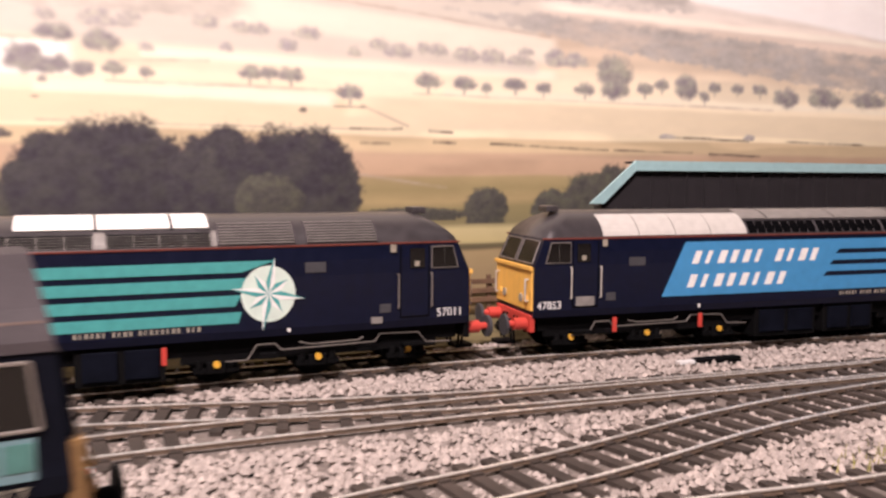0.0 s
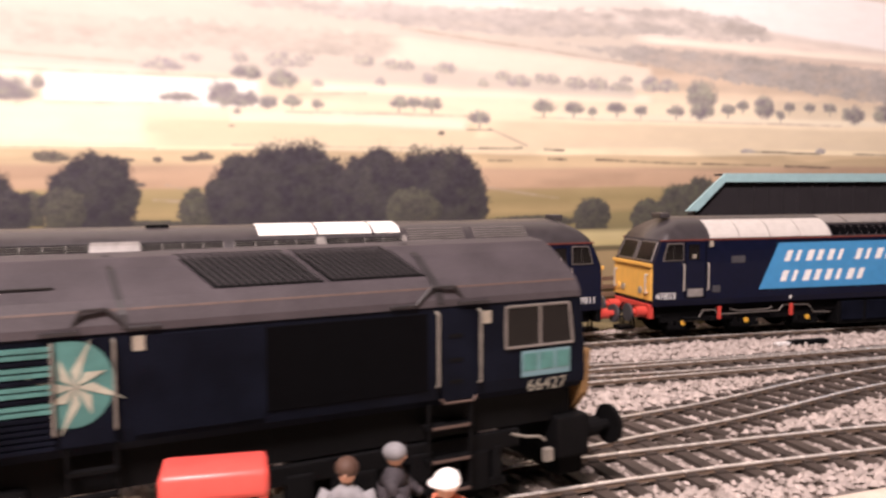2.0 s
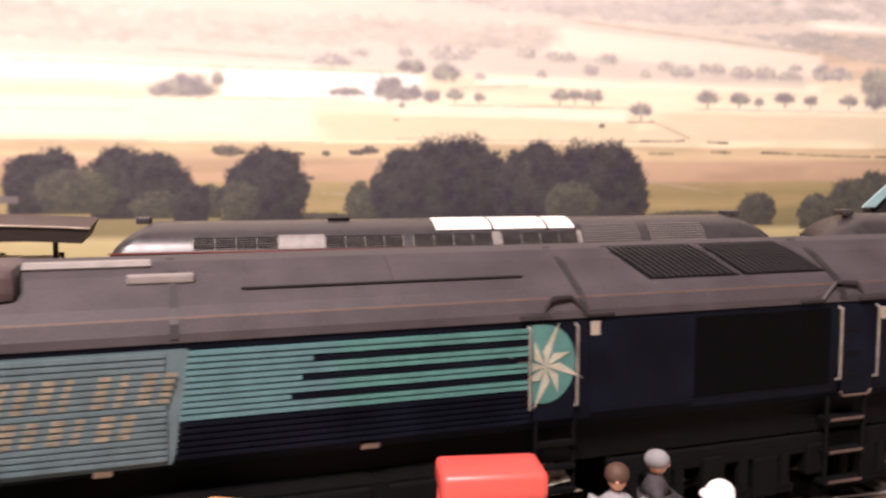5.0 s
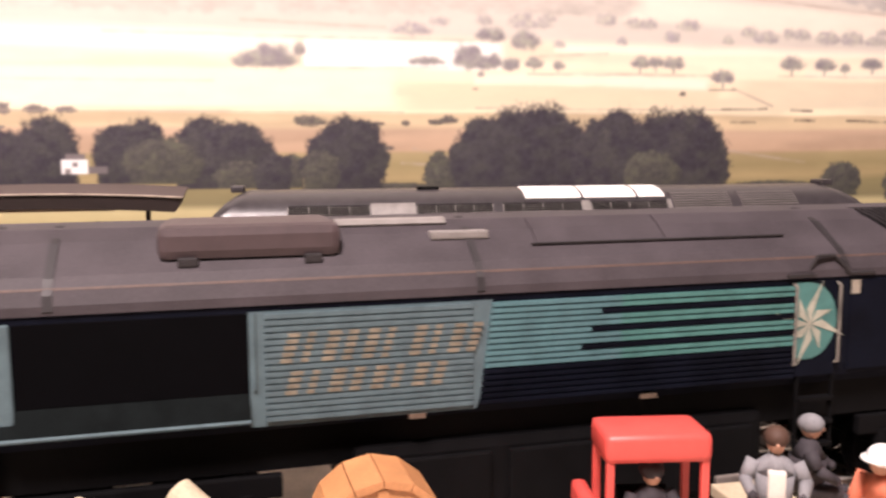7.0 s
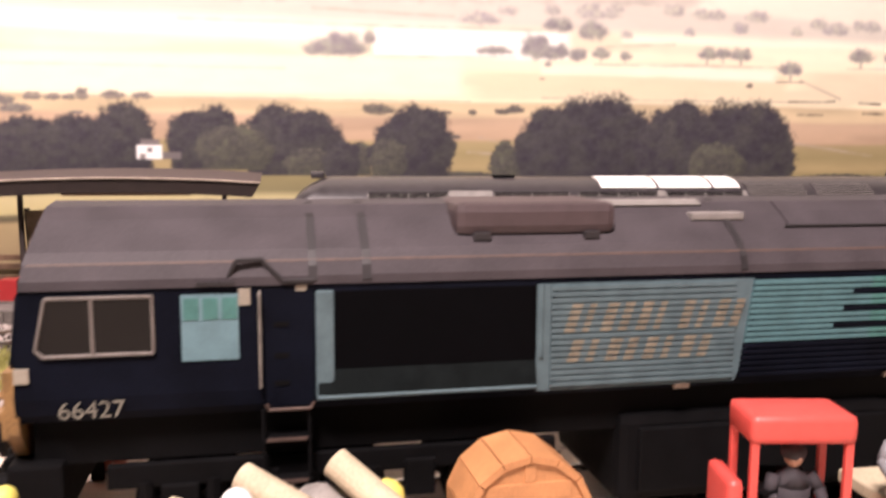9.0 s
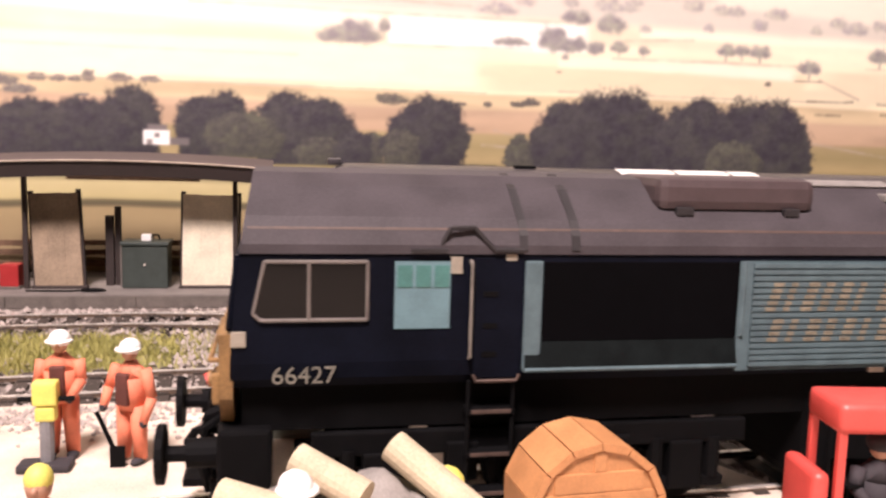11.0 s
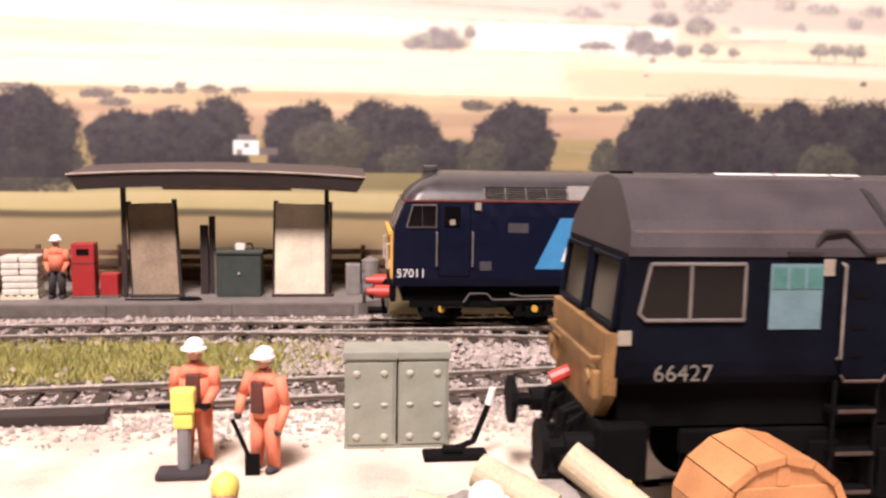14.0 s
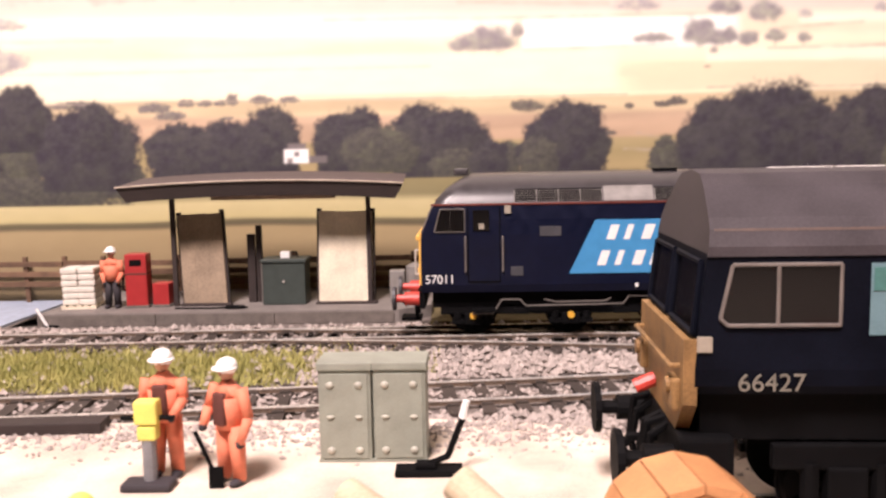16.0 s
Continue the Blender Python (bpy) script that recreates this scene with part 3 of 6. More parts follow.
def track(pts, label, sleepers=(-1e9, 1e9)):
    t = thing("track", 0, 0, 0, 0, label, "railway track", "tracks", "structure")
    x, y, a = curve_at(pts, 6.0)
    for side in (-1, 1):
        bm = bmesh.new()
        rail_mesh(bm, x, y, a, side * GAUGE, 0.8, 3.2, 3.5)
        rail_mesh(bm, x, y, a, side * GAUGE, 0.3, 3.4, 4.1)
        rail_mesh(bm, x, y, a, side * GAUGE, 0.42, 3.8, 4.2)
        r = part("rail", bm, RUST, t)
        bm = bmesh.new()
        rail_mesh(bm, x, y, a, side * GAUGE, 0.46, 4.2, 4.55)
        part("rail_head", bm, STEEL, r, "worn bright steel rail head")
    x, y, a = curve_at(pts, 8.6)
    for px, py, t2 in zip(x, y, a):
        CENTRES.append((px, py, t2))
        if sleepers[0] < px < sleepers[1]:
            s = new("sleeper", SL)
            s.parent = t
            s.matrix_basis = pose(px * U, py * U, 0, 0, 0, math.degrees(t2) + random.uniform(-0.6, 0.6))
    return t


T57 = [(-420, 290), (-174, 298.5), (-78, 302.5), (60, 305), (197, 302), (282, 294), (395, 280), (520, 262), (700, 232)]
T66 = [(-420, 96), (-250, 116), (-150, 131), (-125, 134), (-48, 144.3), (-16, 147.8), (57, 152.3), (100, 152.7), (134, 152), (170, 149.3), (200, 146.5), (240, 142), (420, 128), (700, 105)]
TB = [(-110, 300.5), (-20, 291), (72, 272), (144, 253), (216, 240.5), (349, 227), (520, 212), (700, 196)]
TS = [(-420, 198), (-240, 210), (-162, 217), (-92, 223.5), (-30, 229.5), (40, 239), (76, 242.5), (135, 241), (204, 237), (340, 225.5)]
TC = [(40, 152), (80, 166), (121, 177.5), (181, 185), (248, 198.5), (315, 203), (430, 205), (700, 200)]
track(T57, "straight model track with bright rails on dark sleepers")
track(T66, "model track with dark sleepers through the yard")
track(TB, "turnout branch of model track with bright rails")
track(TS, "model siding track with bright rails", (-1e9, 100))
track(TC, "curved model track leaving a turnout", (70, 1e9))


# ballast
def stones(name, spots, sizes, material, label, category):
    rng = np.random.default_rng(5)
    n = len(spots)
    base = np.array([(1, 0, 0), (-0.9, 0.1, 0), (0.1, 1, 0.1), (0, -1, 0), (0.1, 0, 0.9), (0, 0.1, -0.8), (0.6, 0.6, 0.5)])
    tri = np.array([(0, 6, 4), (6, 2, 4), (2, 1, 4), (1, 3, 4), (3, 0, 4), (0, 2, 6), (2, 0, 5), (1, 2, 5), (3, 1, 5), (0, 3, 5)])
    k = len(base)
    v = base[None] * (0.7 + 0.6 * rng.random((n, k, 3)))
    ang = rng.random(n) * 6.283
    c, s = np.cos(ang)[:, None], np.sin(ang)[:, None]
    v = np.stack([v[:, :, 0] * c - v[:, :, 1] * s, v[:, :, 0] * s + v[:, :, 1] * c, v[:, :, 2]], 2) * sizes[:, None, None] + spots[:, None, :]
    f = (tri[None] + (np.arange(n) * k)[:, None, None]).reshape(-1, 3)
    me = bpy.data.meshes.new(name)
    me.from_pydata((v.reshape(-1, 3) * U).tolist(), [], f.tolist())
    me.materials.append(material)
    return tagged(new(name, me), label, category, kind="stuff")


rng = np.random.default_rng(3)
N = 75000
sx, sy = rng.uniform(-330, 560, N), rng.uniform(118, 322, N)
near = np.full(N, 1e9)
across = np.full(N, 1e9)
C = np.array(CENTRES)
for i in range(0, N, 5000):
    dx, dy = sx[i:i + 5000, None] - C[None, :, 0], sy[i:i + 5000, None] - C[None, :, 1]
    d = np.abs(-np.sin(C[None, :, 2]) * dx + np.cos(C[None, :, 2]) * dy)
    along = np.abs(np.cos(C[None, :, 2]) * dx + np.sin(C[None, :, 2]) * dy)
    d = np.where(along < 5, d, 1e9)
    across[i:i + 5000] = d.min(1)
    j = np.where(d < 17, along, 1e9).min(1)
    near[i:i + 5000] = j
on = across < 16.5
yard = (sy < 204) & (sx < -10) | (sy < 122)
grassy = (sx < -95) & (sy > 234) & (sy < 284)
keep = ~yard & (~on | (((near > 2.0) | ((sx < 20) & (sy > 195))) & (rng.random(N) < 0.75) & (np.abs(across - 8.75) > 1.6))) & ~(grassy & (rng.random(N) < 0.9))
zz = np.where(on, rng.uniform(1.4, 2.5, N) + np.where((sx < 20) & (sy > 195), 0.5, 0), rng.uniform(2.0, 3.3, N))
sz = np.where(on, rng.uniform(0.55, 1.0, N), rng.uniform(0.7, 1.5, N))
stones("ballast", np.stack([sx, sy, zz], 1)[keep], sz[keep], STONE, "loose pale grey ballast stones between the tracks", "ballast")
# coarse grit spilled on the yard's edge
N = 5000
sx, sy = rng.uniform(-330, 30, N), 203 - np.abs(rng.normal(0, 9, N))
stones("grit", np.stack([sx, sy, rng.uniform(3.2, 3.9, N)], 1), rng.uniform(0.3, 0.9, N), STONE, "loose pale grit on the yard's edge", "grit")

# grass between the siding and the platform line
rng = np.random.default_rng(8)
N = 42000
gx, gy = rng.uniform(-330, -55, N), 260 + rng.normal(0, 12, N)
ok = (np.abs(gy - 260) < 24) & (rng.random(N) < np.clip((-70 - gx) / 90, 0.05, 1))
gx, gy = gx[ok], gy[ok]
n = len(gx)
hgt, ang = rng.uniform(0.8, 4.2, n), rng.random(n) * 6.283
lx, ly = rng.normal(0, 1.3, n), rng.normal(0, 1.3, n)
v = np.stack([np.stack([gx - 0.3 * np.cos(ang), gy - 0.3 * np.sin(ang), np.full(n, 2.0)], 1),
              np.stack([gx + 0.3 * np.cos(ang), gy + 0.3 * np.sin(ang), np.full(n, 2.0)], 1),
              np.stack([gx + lx, gy + ly, 2 + hgt], 1)], 1)
me = bpy.data.meshes.new("grass")
me.from_pydata((v.reshape(-1, 3) * U).tolist(), [], np.arange(3 * n).reshape(-1, 3).tolist())
me.materials.append(GRASS)
tagged(new("grass", me), "tufts of yellow-green static grass beside the siding", "grass", kind="stuff")
n = 260
rng2 = random.Random(4)
bm = bmesh.new()
for _ in range(n):
    x, y = rng2.gauss(262, 9), rng2.gauss(160, 3)
    a = rng2.uniform(0, 6.28)
    vs = [bm.verts.new(p) for p in ((x - 0.25 * math.cos(a), y - 0.25 * math.sin(a), 2), (x + 0.25 * math.cos(a), y + 0.25 * math.sin(a), 2), (x + rng2.gauss(0, 1), y + rng2.gauss(0, 1), rng2.uniform(4, 7)))]
    bm.faces.new(vs)
tagged(part("grass_tuft", bm, GRASS), "small tuft of yellow-green grass between sleepers", "grass", kind="stuff")


# ---- locomotives ----
def shell(bm, profile, half, ends, cuts=24):
    """A long shell: the half profile (y, z), mirrored, run along x; ends(z) draws the end in."""
    prof = [(-y, z) for y, z in profile] + [(y, z) for y, z in reversed(profile) if y > 0.01]
    n = len(profile)
    rings = []
    for k in range(cuts + 1):
        u = -1 + 2 * k / cuts
        rings.append([bm.verts.new((u * (half - ends(z)), y, z)) for y, z in prof])
    for a, b in zip(rings, rings[1:]):
        for i in range(len(prof) - 1):
            bm.faces.new((a[i], b[i], b[i + 1], a[i + 1]))
    for ring in (rings[0], rings[-1]):
        m = len(prof)
        for i in range(n - 1):
            q = [ring[i], ring[i + 1], ring[m - 2 - i], ring[m - 1 - i]]
            q = list(dict.fromkeys(q))
            if len(q) > 2:
                bm.faces.new(q)
    return rings


def side_bars(bm, words, x, z, h, y, lean, per, index=0, thick=0.12):
    """Lettering shown as plain leaning bars, one a letter."""
    for count in words:
        for i in range(count):
            w = per * (0.50, 0.34, 0.56, 0.46)[i % 4]
            slant(bm, x, x + w, z, z + h, y, lean, thick, index)
            x += per
        x += per * 0.7


def wheel_mesh(r):
    bm = bmesh.new()
    for s in (-1, 1):
        rod(bm, (0, s * 8.0, 0), (0, s * 10.4, 0), r * 0.93, 24)
        rod(bm, (0, s * 7.2, 0), (0, s * 8.0, 0), r, 24)
        for k in range(8):
            a = k * math.pi / 4
            rod(bm, (r * 0.25 * math.cos(a), s * 10.5, r * 0.25 * math.sin(a)), (r * 0.8 * math.cos(a), s * 10.5, r * 0.8 * math.sin(a)), 0.35, 4)
    rod(bm, (0, -10, 0), (0, 10, 0), 1.2, 8)
    return bm


def bogie(t, cx, axles, side_y, z0, z1, r, cap=None):
    """A bogie: side frames, axle boxes, springs, and its wheelsets."""
    bg = new("bogie")
    bg.parent = t
    xs = [a for a in axles]
    lo, hi = min(xs) - 11, max(xs) + 11
    for s in (-1, 1):
        bm = bmesh.new()
        box(bm, lo, hi, s * side_y - 0.8, s * side_y + 0.8, z1 - 4, z1, 0.4)
        for a in xs:
            box(bm, a - 3.0, a + 3.0, s * side_y - 1.3, s * side_y + 1.3, z0, z1 - 3.5, 0.5)
            for d in (-5.2, 5.2):
                rod(bm, (a + d, s * side_y, z0 + 2), (a + d, s * side_y, z1 - 3), 1.4, 8)
                box(bm, a + d - 2, a + d + 2, s * side_y - 1, s * side_y + 1, z0 + 0.4, z0 + 2)
        for a, b in zip(xs, xs[1:]):
            m = (a + b) / 2
            box(bm, m - 2.6, m + 2.6, s * side_y - 1.5, s * side_y + 1.5, z0 + 3.5, z1 - 2, 0.4)
        part("side_frame", bm, BLACK, bg)
        if cap:
            for a in xs:
                bm = bmesh.new()
                rod(bm, (a, s * (side_y + 1.3), z0 + 3.2), (a, s * (side_y + 2.1), z0 + 3.2), 1.15, 12)
                part("axle_cap", bm, cap, bg, "small yellow axle cap")
    made = []
    for a in xs:
        w = part("wheelset", wheel_mesh(r), BLACK, t, "dark steel wheelset")
        w.matrix_basis = Matrix.Translation((a * U, 0, (4.5 + r) * U))
        made.append(w)
    return made


def buffers(t, x, s, y, z, material, r=4.0, reach=9.0):
    for k in (-1, 1):
        bm = bmesh.new()
        rod(bm, (x, k * y, z), (x + s * reach * 0.55, k * y, z), 2.3, 14)
        rod(bm, (x + s * reach * 0.55, k * y, z), (x + s * reach * 0.9, k * y, z), 1.3, 10)
        sh = part("buffer", bm, material, t, "red buffer shank" if material is RED else "dark buffer shank")
        bm = bmesh.new()
        rod(bm, (x + s * reach * 0.88, k * y, z), (x + s * reach, k * y, z), r, 18)
        part("buffer_head", bm, BLACK if material is BLACK else DARKVENT, sh, "dark round buffer head")
    bm = bmesh.new()
    wire(bm, [(x, 0, z - 1), (x + s * 5, 0, z - 1), (x + s * 6.5, 0, z - 3), (x + s * 5, 0, z - 4.5)], 0.8)
    box(bm, x, x + s * 7, -3.5, 3.5, z - 9.5, z - 8.2)
    part("coupling", bm, BLACK, t, "dark hook coupling")


P47 = [(17.2, 20.0), (18.0, 22.5), (18.0, 34.0), (18.0, 39.0), (17.7, 44.0), (17.0, 49.0)]
R47 = [(17.0, 49.0), (16.2, 51.0), (14.4, 53.5), (11.6, 55.8), (8.0, 57.6), (4.0, 58.6), (0.0, 59.0)]


def ends47(z):
    e = 0.0 if z < 38.5 else (z - 38.5) * 0.42
    return e + (((z - 49) / 10) ** 2 * 9 if z > 49 else 0)


def roof_y(z):
    for (y0, z0), (y1, z1) in zip(R47, R47[1:]):
        if z0 <= z <= z1:
            return y0 + (y1 - y0) * (z - z0) / (z1 - z0)
    return 0.0


def on_roof(bm, x0, x1, z0, z1, proud=0.3, index=0, steps=3):
    """A panel that lies on the near slope of the roof."""
    zs = [z0 + (z1 - z0) * i / steps for i in range(steps + 1)]
    rows = []
    for z in zs:
        y = -roof_y(z) - proud
        rows.append((bm.verts.new((x0, y, z + proud * 0.6)), bm.verts.new((x1, y, z + proud * 0.6)), bm.verts.new((x0, y + 1.0, z - 0.6)), bm.verts.new((x1, y + 1.0, z - 0.6))))
    fs = []
    for a, b in zip(rows, rows[1:]):
        fs += [bm.faces.new((a[0], a[1], b[1], b[0])), bm.faces.new((a[0], b[0], b[2], a[2])), bm.faces.new((a[1], a[3], b[3], b[1]))]
    a, b = rows[0], rows[-1]
    fs += [bm.faces.new((a[0], a[2], a[3], a[1])), bm.faces.new((b[0], b[1], b[3], b[2]))]
    mark(fs, index)


def cab47(t, s, kind):
    """Cab details of one end: s is the end's direction along x."""
    e = 130.5 * s
    # yellow end
    bm = bmesh.new()
    box(bm, e - 0.2 * s, e + 0.7 * s, -17.2, 17.2, 22.5, 38.3, 0.3)
    box(bm, e + 0.2 * s, e + 1.6 * s, -17.6, 17.6, 37.4, 39.0, 0.3)
    fr = part("end_panel", bm, YELLOW, t, "warning yellow end panel")
    for k in (-1, 1):
        bm = bmesh.new()
        wire(bm, [(e + 0.6 * s, k * 14.5, 34), (e + 2 * s, k * 14.5, 34), (e + 2 * s, k * 14.5, 26), (e + 0.6 * s, k * 14.5, 26)], 0.35)
        part("handrail", bm, HANDRAIL, fr)
        for j in (0, 4.4):
            bm = bmesh.new()
            rod(bm, (e + 0.5 * s, k * (8 + j), 26.5), (e + 1.2 * s, k * (8 + j), 26.5), 1.6, 12)
            part("headlamp", bm, YELLOW if j else CREAMDULL, fr, "small round lamp")
    # windscreens
    for k in (-1, 1):
        bm = bmesh.new()
        z0, z1 = 39.8, 48.0
        xa, xb = e - s * (ends47(z0) - 0.25), e - s * (ends47(z1) - 0.25)
        q = [(xa, k * 1.0, z0), (xa, k * 15.6, z0), (xb, k * 14.8, z1), (xb, k * 1.0, z1)]
        vs = [bm.verts.new(p) for p in q] + [bm.verts.new((p[0] - s * 0.6, p[1], p[2])) for p in q]
        bm.faces.new(vs[:4]), bm.faces.new(vs[4:][::-1])
        for i in range(4):
            j = (i + 1) % 4
            bm.faces.new((vs[i], vs[4 + i], vs[4 + j], vs[j]))
        w = part("windscreen", bm, GLASS, t, "dark raked windscreen")
        bm = bmesh.new()
        for a, b in zip(q, q[1:] + q[:1]):
            rod(bm, (a[0] + s * 0.1, a[1], a[2]), (b[0] + s * 0.1, b[1], b[2]), 0.3, 5)
        part("frame", bm, FRAME, w, "thin silver window frame")
    # cab side window, door and handrails, both sides
    for k in (-1, 1):
        y = k * 18.1
        win = [(e - s * 4.6, 40.2), (e - s * 14.5, 40.2), (e - s * 14.5, 47.6), (e - s * 6.6, 47.6)]
        bm = bmesh.new()
        plate(bm, win, y + (0.05 if k < 0 else 0.3), 0.35)
        w = part("cab_window", bm, GLASS, t, "dark cab side window")
        bm = bmesh.new()
        pts = [(x, y + k * 0.15, z) for x, z in win]
        for a, b in zip(pts, pts[1:] + pts[:1]):
            rod(bm, a, b, 0.24, 5)
        rod(bm, (e - s * 9.8, y + k * 0.1, 40.2), (e - s * 9.8, y + k * 0.1, 47.6), 0.22, 5)
        part("frame", bm, FRAME, w, "thin silver window frame")
        d0, d1 = e - s * 15.6, e - s * 26.0
        bm = bmesh.new()
        for xx in (d0, d1):
            box(bm, xx - 0.18, xx + 0.18, y - 0.12, y + 0.12, 23.5, 48.2)
        box(bm, d0, d1, y - 0.12, y + 0.12, 23.3, 23.9)
        dr = part("cab_door", bm, BLACK, t, "navy cab door outline")
        bm = bmesh.new()
        plate(bm, [(d0 - s * 1.6, 40.5), (d1 + s * 3.4, 40.5), (d1 + s * 3.4, 47.2), (d0 - s * 1.6, 47.2)], y + (0.05 if k < 0 else 0.3), 0.3)
        part("door_window", bm, GLASS, dr)
        if kind == 47:
            bm = bmesh.new()
            box(bm, d1 + s * 1.4, d0 - s * 1.4, y - 0.2, y + 0.2, 23.9, 27.4, 0.12)
            part("kick_plate", bm, GREYPANEL, dr, "pale grey plate at the door's foot")
        for xx in (d0 + s * 0.9, d1 - s * 0.9):
            bm = bmesh.new()
            wire(bm, [(xx, y, 38.5), (xx, y + k * 0.9, 38.2), (xx, y + k * 0.9, 27.2), (xx, y, 26.8)], 0.33, 6)
            part("handrail", bm, HANDRAIL if kind != 57 else FRAME, dr)
        bm = bmesh.new()
        slant(bm, d1 - s * 2.6 - 1, d1 - s * 2.6 + 1, 46, 48.6, y + (0 if k < 0 else 0.2), 0, 0.2)
        slant(bm, d1 + s * 6 - 0.9, d1 + s * 6 + 0.9, 41.0, 42.8, y + (0 if k < 0 else 0.2), 0, 0.3)
        part("label", bm, CREAMDULL, dr, "small pale warning label")
        bm = bmesh.new()
        box(bm, d1 - s * 7.5, d1 - s * 3.5, y - 0.15, y + 0.15, 25.5, 28.5, 0.1)
        part("vent", bm, DARKVENT if k < 0 else NAVY, t, "small grey grille")
        bm = bmesh.new()
        box(bm, d0 - s * 1, d1 + s * 1.5, k * 15.2 - 2, k * 15.2 + 2, 20.4, 21.4)
        box(bm, d0 - s * 1, d1 + s * 1.5, k * 15.8 - 2, k * 15.8 + 2, 13.4, 14.2)
        part("step", bm, BLACK, t)
    # bonnet horn box
    bm = bmesh.new()
    box(bm, e - s * 16, e - s * 11, -4, 4, 58.2, 60.6, 0.6)
    part("horn_cover", bm, ROOF, t)
    # buffer beam
    bm = bmesh.new()
    box(bm, e - s * 1.2, e + s * 0.8, -16.6, 16.6, 14.5, 20.8, 0.4)
    part("buffer_beam", bm, RED if kind == 47 and s < 0 else BLACK, t)
    buffers(t, e + 1.0 * s, s, 13.0, 17.5, RED)
    for k in (-6, -3, 4, 7):
        bm = bmesh.new()
        wire(bm, [(e + s * 1.2, k, 19), (e + s * 3, k, 16), (e + s * 2.4, k, 9)], 0.5)
        part("brake_pipe", bm, BLACK, t)


def compass(t, cx, cz, r, y):
    """A pale disc with eight two-toned rays lying on it."""
    bm = bmesh.new()
    plate(bm, [(cx + 0.82 * r * math.cos(a), cz + 0.86 * r * math.sin(a)) for a in np.linspace(0, 2 * math.pi, 28, endpoint=False)], y, 0.12)
    disc = part("compass_disc", bm, PALE, t, "cream-mint round emblem disc")
    for k in range(8):
        a = k * math.pi / 4 + 1.40
        ln = r * (1.14 if k % 2 == 0 else 0.72)
        for s, m in ((-1, WHITE), (1, TEAL)):
            b = a + s * math.pi / 8
            bm = bmesh.new()
            plate(bm, [(cx, cz), (cx + ln * math.cos(a), cz + ln * math.sin(a)), (cx + r * 0.36 * math.cos(b), cz + r * 0.36 * math.sin(b))], y - 0.14 - 0.02 * (k % 2 == 0), 0.1)
            part("compass_ray", bm, m, disc, "white half of a compass ray" if s < 0 else "turquoise half of a compass ray")


